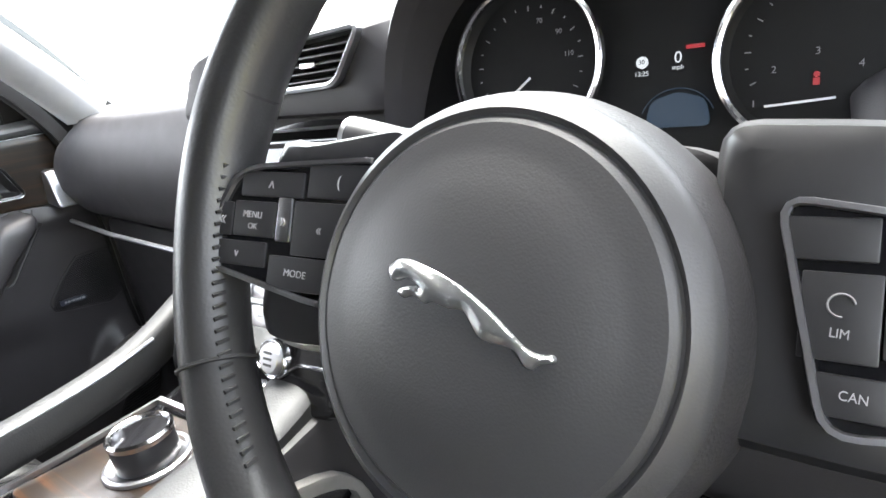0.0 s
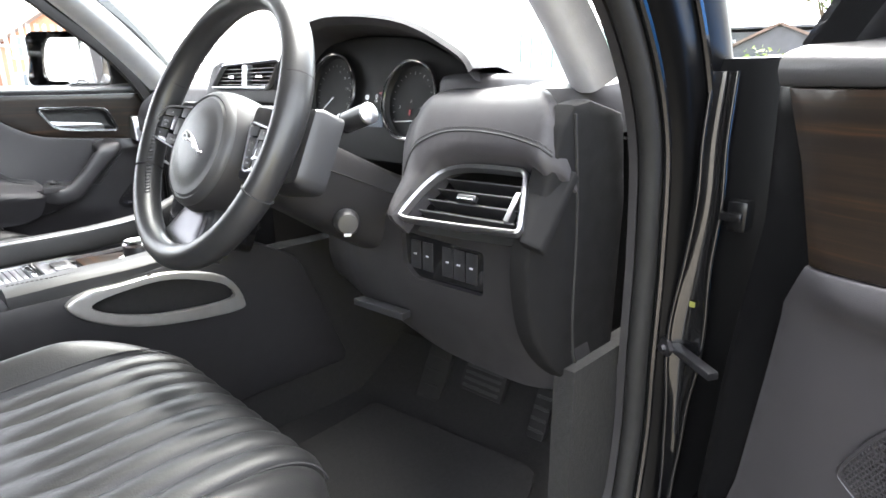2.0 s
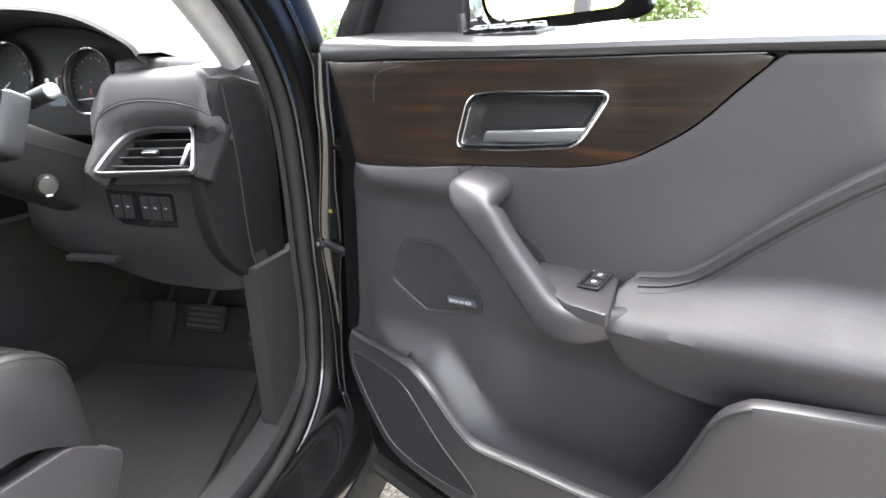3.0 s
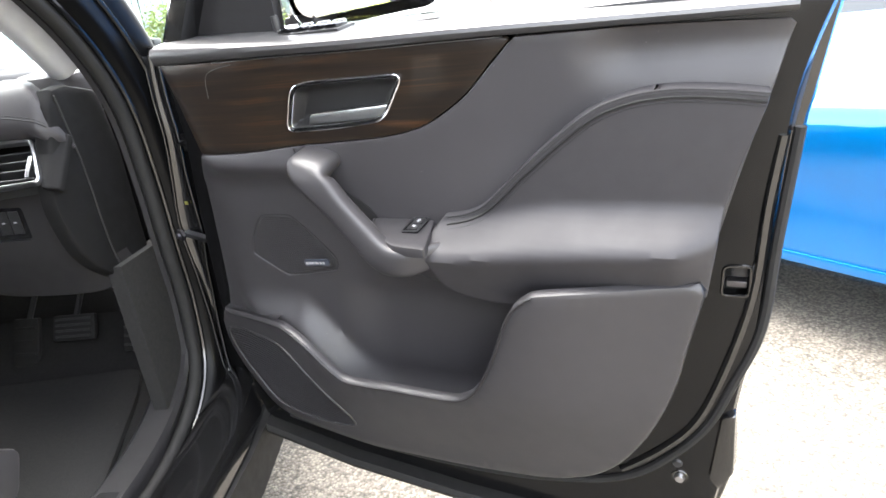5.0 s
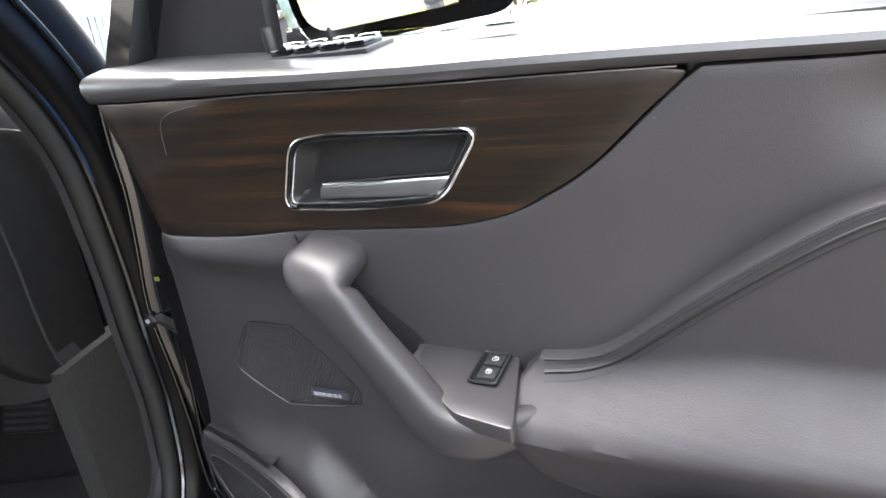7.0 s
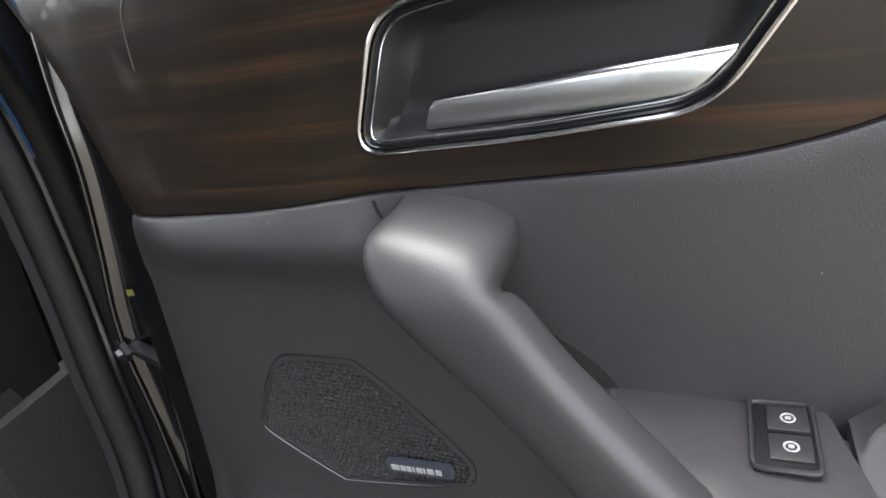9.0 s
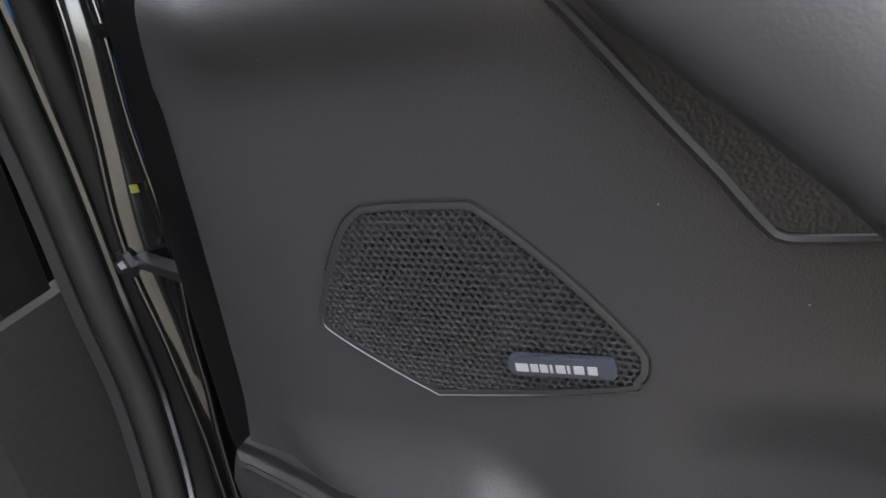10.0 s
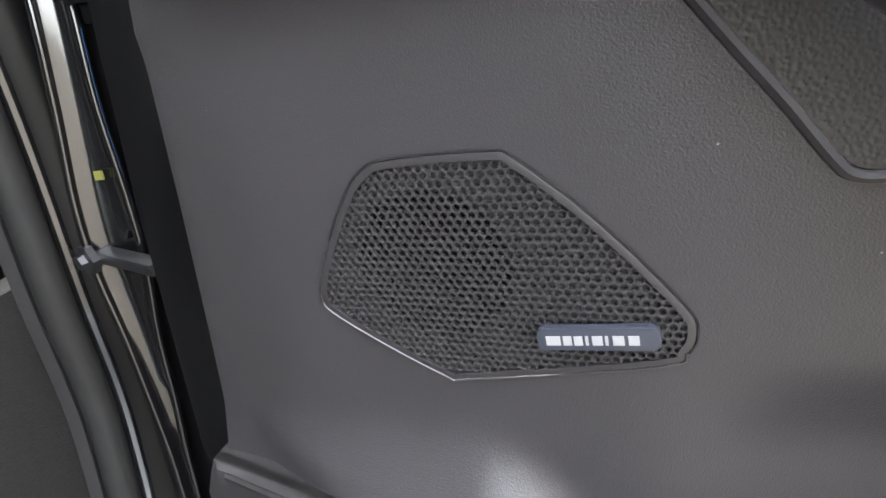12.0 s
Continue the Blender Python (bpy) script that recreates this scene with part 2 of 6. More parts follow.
def sheet(ring, height=None, thick=0.01, res=0.02, edge=0.004, holes=()):
    """A curved panel: the outline filled with a net, lifted by height(x, y), its rim rolled back over edge, with sides of thickness thick."""
    from mathutils.geometry import delaunay_2d_cdt
    height = height or (lambda x, y: 0.0)
    ring = [Vector(p[:2]) for p in ring]
    clean = []
    for p in ring:
        if not clean or (p - clean[-1]).length > 1e-4:
            clean.append(p)
    ring = clean if (clean[0] - clean[-1]).length > 1e-4 else clean[:-1]
    ring = finer(ring, 0.55 * res)
    loops = [ring] + [finer([Vector(p[:2]) for p in h], 0.55 * res) for h in holes]
    verts, edges = [], []
    for lp in loops:
        s = len(verts)
        verts += lp
        edges += [(s + i, s + (i + 1) % len(lp)) for i in range(len(lp))]
    x0, x1 = min(p.x for p in ring), max(p.x for p in ring)
    y0, y1 = min(p.y for p in ring), max(p.y for p in ring)
    ny = max(2, int((y1 - y0) / res))
    nx = max(2, int((x1 - x0) / res))
    for j in range(ny + 1):
        for i in range(nx + 1):
            p = Vector((x0 + (x1 - x0) * (i + 0.5 * (j % 2)) / nx, y0 + (y1 - y0) * j / ny))
            if inside(p, ring) and not any(inside(p, h) for h in loops[1:]) and min(near_line(p, lp) for lp in loops) > 0.45 * res:
                verts.append(p)
    if edge:
        ins = []
        for lp in loops[:1]:
            for i, p in enumerate(lp):
                a, b = lp[i - 1], lp[(i + 1) % len(lp)]
                d = (b - a)
                n = Vector((-d.y, d.x)).normalized() if d.length > 1e-9 else Vector((0, 1))
                for s in (edge * 0.35, edge):
                    for sg in (1, -1):
                        q = p + n * s * sg
                        if inside(q, ring) and not any(inside(q, h) for h in loops[1:]) and near_line(q, lp) > 0.9 * s:
                            ins.append(q)
        verts += ins
    vo, eo, fo, *_ = delaunay_2d_cdt(verts, edges, [], 0, 1e-5)
    bm = bmesh.new()
    top = []
    for p in vo:
        d = near_line(p, ring)
        k = 0.0 if not edge or d >= edge else edge * (1 - math.sqrt(max(0, 1 - (1 - d / edge) ** 2)))
        top.append(bm.verts.new((p.x, p.y, height(p.x, p.y) - k)))
    for f in fo:
        c = sum((vo[i] for i in f), Vector((0, 0))) / len(f)
        if inside(c, ring) and not any(inside(c, h) for h in loops[1:]):
            bm.faces.new([top[i] for i in f])
    rim = [e for e in bm.edges if len(e.link_faces) == 1]
    down = bmesh.ops.extrude_edge_only(bm, edges=rim)
    for v in down["geom"]:
        if isinstance(v, bmesh.types.BMVert):
            v.co.z -= thick
    loose = [v for v in bm.verts if not v.link_faces]
    bmesh.ops.delete(bm, geom=loose, context="VERTS")
    return bm


def slab(ring, depth, bevel=0.0):
    """A flat piece with the outline ring, from z = 0 down to -depth."""
    bm = bmesh.new()
    f = bm.faces.new([bm.verts.new((p[0], p[1], 0)) for p in ring])
    g = bmesh.ops.extrude_face_region(bm, geom=[f])
    for v in g["geom"]:
        if isinstance(v, bmesh.types.BMVert):
            v.co.z -= depth
    if bevel:
        bmesh.ops.bevel(bm, geom=[e for e in bm.edges if e.calc_face_angle(0) > 0.9], offset=bevel, segments=2, affect="EDGES", profile=0.7)
    return bm


def box(x0, y0, z0, x1, y1, z1, bevel=0.0, bm=None, seg=2):
    own = bmesh.new()
    bmesh.ops.create_cube(own, size=1, matrix=Matrix.Translation(((x0 + x1) / 2, (y0 + y1) / 2, (z0 + z1) / 2)) @ Matrix.Diagonal((abs(x1 - x0), abs(y1 - y0), abs(z1 - z0), 1)))
    if bevel:
        bmesh.ops.bevel(own, geom=own.edges[:], offset=bevel, segments=seg, affect="EDGES", profile=0.6)
    if bm is None:
        return own
    me = bpy.data.meshes.new("tmp")
    own.to_mesh(me)
    own.free()
    bm.from_mesh(me)
    bpy.data.meshes.remove(me)
    return bm


def sweep(path, profile, closed=False, up=(0, 0, 1), ends=True, scale=None):
    """A profile of (side, up) pairs carried along a path."""
    bm = bmesh.new()
    path = [Vector(p) for p in path]
    k, rings = len(path), []
    for i, p in enumerate(path):
        a = path[(i - 1) % k] if closed or i else p
        b = path[(i + 1) % k] if closed or i < k - 1 else p
        t = (b - a).normalized()
        s = t.cross(Vector(up)).normalized()
        u = s.cross(t)
        f = scale(i / (k - 1)) if scale else 1.0
        rings.append([bm.verts.new(p + s * x * f + u * y * f) for x, y in profile])
    m = len(profile)
    for i in range(k if closed else k - 1):
        for j in range(m):
            bm.faces.new((rings[i][j], rings[i][(j + 1) % m], rings[(i + 1) % k][(j + 1) % m], rings[(i + 1) % k][j]))
    if ends and not closed:
        bm.faces.new(rings[0])
        bm.faces.new(rings[-1][::-1])
    return bm


def round_profile(r, n=10, squash=1.0):
    return [(r * math.cos(2 * math.pi * i / n), squash * r * math.sin(2 * math.pi * i / n)) for i in range(n)]


def lathe(profile, n=40):
    """A body of (radius, z) pairs turned about z."""
    bm = bmesh.new()
    rings = [[bm.verts.new((r * math.cos(2 * math.pi * i / n), r * math.sin(2 * math.pi * i / n), z)) for i in range(n)] if r > 1e-6 else [bm.verts.new((0, 0, z))] for r, z in profile]
    for a, b in zip(rings, rings[1:]):
        for i in range(n):
            j = (i + 1) % n
            f = [a[i % len(a)], a[j % len(a)], b[j % len(b)], b[i % len(b)]]
            f = list(dict.fromkeys(f))
            if len(f) > 2:
                bm.faces.new(f)
    return bm


def lettering(name, text, size, material, parent, at, label="", squeeze=1.0):
    cu = bpy.data.curves.new(name, "FONT")
    cu.body, cu.size, cu.align_x, cu.align_y, cu.extrude = text, size, "CENTER", "CENTER", size * 0.02
    tmp = new("tmp_text", cu)
    dg = bpy.context.evaluated_depsgraph_get()
    me = bpy.data.meshes.new_from_object(tmp.evaluated_get(dg))
    bpy.data.objects.remove(tmp)
    bpy.data.curves.remove(cu)
    me.name = name
    me.materials.clear()
    me.materials.append(material)
    ob = new(name, me)
    ob.parent = parent
    ob.matrix_basis = at @ Matrix.Diagonal((squeeze, 1, 1, 1))
    return tagged(ob, label)


def step(a, b, x):
    t = max(0.0, min(1.0, (x - a) / (b - a)))
    return t * t * (3 - 2 * t)


# ---- the driver's door, wide open ----
DOOR = frame_of((0.793, 0.147, 0.823), (0.9395, -0.3425, 0.0), (-0.0335, -0.092, 0.9952))
door = thing("driver_door", "wide open black car door with charcoal leather and dark wood trim", "car door", DOOR)


def card_w(u, v):
    """How far the card of the door stands out of its plane."""
    w = -0.012 * step(0.14, 0.42, u) * step(-0.03, 0.10, v)
    shoulder = -0.16 - 0.15 * step(-0.06, 0.09, u)
    room = 0.082 * step(-0.27, 0.07, u) - 0.035 * step(-0.24, -0.46, v) * step(-0.2, 0.05, u) - 0.008
    w += max(0.0, min(room, (0.038 + 0.012 * step(-0.1, 0.0, u)) * step(shoulder, shoulder - 0.08, v) * step(-0.27, -0.06, u)))
    w -= 0.02 * step(0.02, 0.12, u) * (1 - step(-0.17, -0.10, v))
    w += 0.008 * step(0.02, 0.08, v) * (1 - step(-0.04, 0.03, u)) - 0.012 * step(-0.14, -0.24, u)
    w += 0.013 * math.exp(-(((v - 0.064) / 0.017) ** 2)) * (1 - step(-0.01, 0.04, u)) * step(-0.175, -0.12, u)
    w -= 0.016 * math.exp(-(((v - 0.19) / 0.03) ** 2)) * step(0.42, 0.5, u)
    return w


def belt_v(u):
    return 0.2215 - 0.0035 * step(-0.1, 0.2, u) - 0.006 * step(0.2, 0.7, u)


wood_ring = catmull([(-0.2, 0.2215), (-0.1, 0.2215), (0.05, 0.219), (0.2, 0.2175), (0.335, 0.2155)], 5, False) + catmull([(0.352, 0.2135), (0.354, 0.2085), (0.33, 0.186), (0.296, 0.153), (0.261, 0.13), (0.225, 0.113), (0.173, 0.103), (0.09, 0.097), (0.01, 0.092), (-0.068, 0.086), (-0.166, 0.083)], 4, False) + [Vector((-0.182, 0.165))]
bezel_ring = chamfer([(0.012, 0.113), (0.038, 0.178), (0.076, 0.1835), (0.219, 0.1845), (0.178, 0.1245), (0.1, 0.117)], 0.019, 7)
part("wood_trim", sheet(wood_ring, card_w, 0.012, 0.018, 0.0015, [bezel_ring]), WOOD, door, "glossy dark ebony veneer with reddish streaks")

card_ring = [Vector((-0.170, 0.081)), Vector((-0.192, 0.04)), Vector((-0.206, -0.04)), Vector((-0.232, -0.179)), Vector((-0.25, -0.24))] + [Vector(p) for p in ((-0.2, -0.34), (0.0, -0.42), (0.3, -0.42), (0.45, -0.3), (0.53, -0.2), (0.576, -0.09), (0.606, 0.04), (0.634, 0.147), (0.648, 0.2))] + catmull([(0.642, 0.2055), (0.55, 0.2105), (0.45, 0.2135), (0.364, 0.2145)], 4, False) + catmull([(0.3555, 0.2082), (0.3315, 0.1852), (0.2972, 0.1522), (0.262, 0.1290), (0.225, 0.1121), (0.173, 0.1021), (0.09, 0.0961), (0.01, 0.0911), (-0.068, 0.0851)], 4, False)
tweet = catmull([(-0.088, -0.0265), (-0.075, -0.0228), (-0.034, -0.0215), (-0.0225, -0.0252), (0.008, -0.0525), (0.0385, -0.0875), (0.0432, -0.0995), (0.0400, -0.1095), (0.0295, -0.1172), (-0.0535, -0.1325), (-0.0700, -0.1312), (-0.1180, -0.1025), (-0.1262, -0.0890), (-0.1165, -0.0655), (-0.1000, -0.0380)], 5)
part("door_card", sheet(card_ring, card_w, 0.012, 0.011, 0.0025, [tweet]), CARD, door, "charcoal grained door card")


def inset(ring, d):
    """The ring drawn in by d."""
    c = sum((Vector(p[:2]) for p in ring), Vector((0, 0))) / len(ring)
    out = []
    for i, p in enumerate(ring):
        a, b = Vector(ring[i - 1][:2]), Vector(ring[(i + 1) % len(ring)][:2])
        t = (b - a)
        n = Vector((-t.y, t.x)).normalized() if t.length > 1e-9 else (c - p).normalized()
        if n.dot(c - Vector(p[:2])) < 0:
            n = -n
        out.append(Vector(p[:2]) + n * d)
    return out


def perforated(ring, pitch, hole, depth, margin):
    """A plate of six-sided cells, each with a round hole that narrows inwards."""
    bm = bmesh.new()
    xs, ys = [p.x for p in ring], [p.y for p in ring]
    row, y = 0, min(ys)
    turn = [math.pi * k / 6 for k in range(12)]
    while y < max(ys):
        x = min(xs) + (pitch / 2 if row % 2 else 0)
        while x < max(xs):
            c = Vector((x, y))
            if inside(c, ring) and near_line(c, ring) > margin:
                loops = []
                for far, z in ((None, 0.0), (hole * 1.12, 0.0), (hole, -0.0004), (hole * 0.86, -depth)):
                    loops.append([bm.verts.new((x + (far or pitch * (0.5774 if k % 2 == 0 else 0.5)) * math.sin(a), y + (far or pitch * (0.5774 if k % 2 == 0 else 0.5)) * math.cos(a), z)) for k, a in enumerate(turn)])
                for a, b in zip(loops, loops[1:]):
                    for k in range(12):
                        j = (k + 1) % 12
                        bm.faces.new((a[k], a[j], b[j], b[k]))
            x += pitch
        y += pitch * 0.866
        row += 1
    return bm


speaker = part("speaker_grille", perforated(inset(tweet, 0.001), 0.0041, 0.00158, 0.0020, 0.0022), PLASTIC2, door, "charcoal round-holed speaker grille", smooth=False, at=pose(0, 0, 0.0010))
part("grille_frame", sheet(tweet, None, 0.004, 0.02, 0.001, [inset(tweet, 0.0034)]), PLASTIC2, speaker, at=pose(0, 0, 0.0006))
part("speaker_back", slab(inset(tweet, 0.0012), 0.002), HOLE, speaker, smooth=False, at=pose(0, 0, -0.009))
cone = [Vector((-0.0655 + 0.036 * math.cos(0.1309 * k), -0.0735 + 0.036 * math.sin(0.1309 * k))) for k in range(48)]
part("blind_backing", sheet(inset(tweet, 0.0016), None, 0.002, 0.012, 0.0, [cone]), PLASTIC, speaker, "closed part of the grille round the speaker cone", at=pose(0, 0, -0.0022))
part("grille_lip", sweep([(p.x, p.y, 0.0006) for p in tweet[35:66]], round_profile(0.0006, 6)), DARKSATIN, speaker, "dull silver line along the lower grille edge")
part("grille_groove", sweep([(p.x, p.y, 0.0002) for p in inset(tweet, -0.0007)[66:] + inset(tweet, -0.0007)[:36]], round_profile(0.0005, 5)), HOLE, speaker, "dark joint round the grille")
plate = part("name_plate", slab(chamfer([(-0.0245, -0.0052), (0.0255, -0.0052), (0.0255, 0.0058), (-0.0245, 0.0058)], 0.004, 4), 0.004, 0.0008), PLATE, speaker, "slate blue name plate", at=pose(0.0048, -0.1022, 0.006, 0, 0, 4.5))
for k, (x, wd) in enumerate(((-0.0175, 0.006), (-0.0115, 0.0035), (-0.007, 0.0035), (-0.0035, 0.0012), (0.0008, 0.0042), (0.0045, 0.0012), (0.0092, 0.0045), (0.0152, 0.0042))):
    part("lettering_bar", box(x - wd / 2, -0.0022, 0.0, x + wd / 2, 0.0022, 0.0004), MIDW, plate, smooth=False)

# handle in its cup
part("handle_cup", sheet(inset(bezel_ring, 0.001), lambda u, v: -0.02 * step(0, 0.016, near_line(Vector((u, v)), bezel_ring)), 0.002, 0.004, 0), CUP, door, "black handle recess")
part("handle_bezel", sweep([(p.x, p.y, 0.0008) for p in bezel_ring], [(-0.0013, -0.002), (-0.0010, 0.0012), (0.0, 0.0018), (0.0010, 0.0012), (0.0013, -0.002)], True), CHROME, door, "bright chrome handle surround")
part("bezel_step", sweep([(p.x, p.y, -0.0012) for p in inset(bezel_ring, 0.0028)], round_profile(0.0016, 8), True), GLOSSB, door, "gloss black step inside the surround")
part("bezel_line", sweep([(p.x, p.y, -0.0018) for p in inset(bezel_ring, 0.0048)], round_profile(0.0007, 6), True), CHROME, door, "fine inner chrome line")
lever_ring = chamfer([(0.049, 0.121), (0.057, 0.1355), (0.188, 0.1455), (0.17, 0.129), (0.147, 0.1265)], 0.003, 3)
lever = part("inner_handle", sheet(lever_ring, lambda u, v: 0.004 * math.sin(max(0, min(1, (v - 0.121) / 0.028)) * 3.1), 0.01, 0.006, 0.002), EMBLEM, door, "polished chrome pull lever", at=pose(0, 0, -0.006))
part("lever_edge", sweep(catmull([(0.057, 0.1355, -0.001), (0.125, 0.141, 0.001), (0.188, 0.1455, -0.001)], 6, False), round_profile(0.0013, 8)), CHROME, lever)

# belt roll along the window
bm = bmesh.new()
rings = []
for i in range(41):
    u = -0.205 + 0.852 * i / 40
    v, w = belt_v(u) + 0.001, card_w(u, belt_v(u)) * 0.6
    h = 0.0265 - 0.009 * step(-0.2, 0.1, u) - 0.003 * step(0.1, 0.6, u)
    prof = [(0, -0.02), (0.0, 0.001), (0.002, 0.004), (h * 0.45, 0.0075), (h * 0.75, 0.006), (h * 0.93, 0.001), (h, -0.006), (h + 0.0025, -0.022), (h + 0.004, -0.05), (h + 0.006, -0.105), (h - 0.006, -0.112), (0.0, -0.1)]
    rings.append([bm.verts.new((u, v + a, w + b)) for a, b in prof])
for a, b in zip(rings, rings[1:]):
    for j in range(len(a)):
        bm.faces.new((a[j], a[(j + 1) % len(a)], b[(j + 1) % len(a)], b[j]))
bm.faces.new(rings[0])
bm.faces.new(rings[-1][::-1])
part("belt_trim", bm, VINYL, door, "soft black padded sill under the window")
part("trim_seam", sweep(catmull([(-0.112, 0.17, card_w(-0.11, 0.17) + 0.0002), (-0.106, 0.198, card_w(-0.1, 0.2) + 0.0002), (-0.09, 0.2095, card_w(-0.09, 0.21) + 0.0002), (-0.05, 0.2155, card_w(-0.05, 0.21) + 0.0002)], 6, False), round_profile(0.0005, 5)), PLASTIC2, door, "curved joint in the trim")

part("wood_edge_line", sweep([(u, belt_v(u) - 0.0012, card_w(u, belt_v(u)) + 0.0004) for u in [-0.085 + 0.0145 * k for k in range(31)]], round_profile(0.0007, 6)), SATIN, door, "thin bright line along the wood")

# padded armrest
arm_ring = catmull([(0.236, -0.022), (0.239, -0.05), (0.254, -0.098), (0.285, -0.116), (0.342, -0.121), (0.414, -0.115), (0.546, -0.1), (0.583, -0.09)], 4, False) + [Vector(p) for p in ((0.592, 0.0), (0.604, 0.05), (0.628, 0.132))] + catmull([(0.629, 0.142), (0.597, 0.147), (0.55, 0.151), (0.512, 0.1495), (0.479, 0.1425), (0.447, 0.129), (0.407, 0.099), (0.364, 0.062), (0.316, 0.017), (0.287, 0.0), (0.25, -0.007)], 4, False)


def arm_w(u, v):
    """A level ledge with a rounded front edge and a face that leans back under it."""
    front = -0.042 + 0.09 * max(0.0, u - 0.27)
    top = -0.017 + 0.03 * step(0.24, 0.42, u)
    far = 1 - 0.8 * step(0.54, 0.63, u)
    w = 0.0
    for k in (-0.008, -0.005, -0.002, 0.002, 0.005, 0.008):
        w += 0.058 * min(1.0, max(0.0, (top - v - k) / (top - front))) - 0.03 * min(1.0, max(0.0, (front - v - 0.7 * k) / 0.075))
    return 0.013 + far * w / 6


part("armrest_pad", sheet(arm_ring, arm_w, 0.05, 0.0065, 0.003), LEATHER2, door, "padded charcoal leather armrest")
line = catmull([(0.627, 0.133), (0.597, 0.1375), (0.55, 0.1415), (0.514, 0.1400), (0.484, 0.1335), (0.454, 0.1205), (0.414, 0.0905), (0.371, 0.0535), (0.321, 0.0075), (0.29, -0.009), (0.256, -0.016)], 12, False)
line = [Vector((p.x, p.y, arm_w(p.x, p.y) + 0.0003)) for p in line]
part("armrest_piping", sweep([p + Vector((0, 0, -0.0008)) for p in line], round_profile(0.0021, 6)), LEATHER, door, "raised leather seam")
for off in (0.005, -0.0055, -0.0085):
    bm = bmesh.new()
    for a, b in zip(line[::1], line[1::1]):
        d = (b - a).normalized()
        n = Vector((-d.y, d.x, 0)) * off
        for f0, f1 in ((0.1, 0.4), (0.6, 0.9)):
            p, q = a.lerp(b, f0) + n, a.lerp(b, f1) + n
            p.z, q.z = arm_w(p.x, p.y) - 0.0002, arm_w(q.x, q.y) - 0.0002
            m = sweep([p, q], round_profile(0.0008, 5))
            me = bpy.data.meshes.new("t")
            m.to_mesh(me)
            m.free()
            bm.from_mesh(me)
            bpy.data.meshes.remove(me)
    tagged(part("stitching", bm, THREAD, door, "row of dark stitches"), kind="stuff")

# grab handle and the switch shelf beside it
stations = [((0.062, 0.079, -0.012), (0.029, -0.006, 0), (0, 0.011, 0)), ((0.064, 0.076, 0.012), (0.031, -0.006, 0), (0, 0.012, 0.002)), ((0.060, 0.069, 0.032), (0.034, -0.004, 0), (0, 0.012, 0.008)), ((0.065, 0.058, 0.042), (0.030, 0.004, 0), (0, 0.007, 0.013)), ((0.082, 0.045, 0.046), (0.023, 0.011, 0), (0, 0.001, 0.015)), ((0.110, 0.017, 0.051), (0.0165, 0.0125, 0), (0, 0, 0.015)), ((0.144, -0.017, 0.058), (0.014, 0.016, 0), (0, 0, 0.016)), ((0.178, -0.045, 0.067), (0.011, 0.02, 0), (0, 0, 0.016)), ((0.213, -0.051, 0.066), (0.005, 0.021, 0), (0, 0, 0.015)), ((0.242, -0.047, 0.054), (0.001, 0.018, 0), (0, 0, 0.012)), ((0.265, -0.046, 0.032), (0.0, 0.014, 0), (0, 0, 0.01))]
rows = [catmull([s[k] for s in stations], 5, False) for k in range(3)]
bm = bmesh.new()
rings = []
for c, a, b in zip(*rows):
    rings.append([bm.verts.new(c + a * math.copysign(abs(math.cos(t)) ** 0.62, math.cos(t)) + b * math.copysign(abs(math.sin(t)) ** 0.62, math.sin(t))) for t in [2 * math.pi * k / 24 for k in range(24)]])
for p, q in zip(rings, rings[1:]):
    for j in range(24):
        bm.faces.new((p[j], p[(j + 1) % 24], q[(j + 1) % 24], q[j]))
bm.faces.new(rings[0])
bm.faces.new(rings[-1][::-1])
part("grab_handle", bm, GRAB, door, "soft charcoal grab handle")
part("finger_recess", sheet(catmull([(0.022, 0.055), (0.041, 0.026), (0.056, 0.006), (0.071, -0.0125), (0.085, -0.0305), (0.1, -0.0345), (0.135, -0.033), (0.13, -0.008), (0.09, 0.024), (0.055, 0.055), (0.035, 0.062)], 4), lambda u, v: card_w(u, v) + 0.0012, 0.002, 0.012, 0.0), PEBBLE, door, "dark pebbled leather behind the handle")
part("handle_rim", sweep([(p.x, p.y, card_w(p.x, p.y) + 0.0002) for p in catmull([(0.012, 0.060), (0.024, 0.043), (0.039, 0.024), (0.053, 0.0065), (0.067, -0.0105), (0.0815, -0.0295), (0.0885, -0.0358), (0.1, -0.0364), (0.135, -0.035)], 6, False)], round_profile(0.0026, 8)), PLASTIC2, door, "rolled rim behind the handle")
part("handle_joint", sweep(catmull([(0.017, 0.089, 0.0035), (0.02, 0.078, 0.003), (0.03, 0.068, 0.003)], 5, False), round_profile(0.0009, 5)), HOLE, door)
part("pull_cup_web", sheet(chamfer([(0.128, -0.016), (0.165, -0.03), (0.243, -0.03), (0.258, -0.104), (0.215, -0.097), (0.15, -0.064)], 0.01, 3), lambda u, v: 0.02 + 0.043 * step(0.05, 0.25, u) - 0.028 * step(-0.04, -0.11, v), 0.05, 0.015, 0.008), PLASTIC2, door, "charcoal flank under the grab handle")
shelf = part("switch_shelf", sheet(chamfer([(0.125, 0.0), (0.228, 0.0), (0.25, -0.085), (0.2, -0.08), (0.16, -0.055)], 0.006, 3), lambda u, v: 0.0, 0.012, 0.02, 0.002), PLASTIC2, door, "level shelf for the memory switches", at=pose(0, -0.019, -0.002, -88, 0, 0))
SW = pose(0.2085, -0.0175, 0.021, -88, 0, 3)
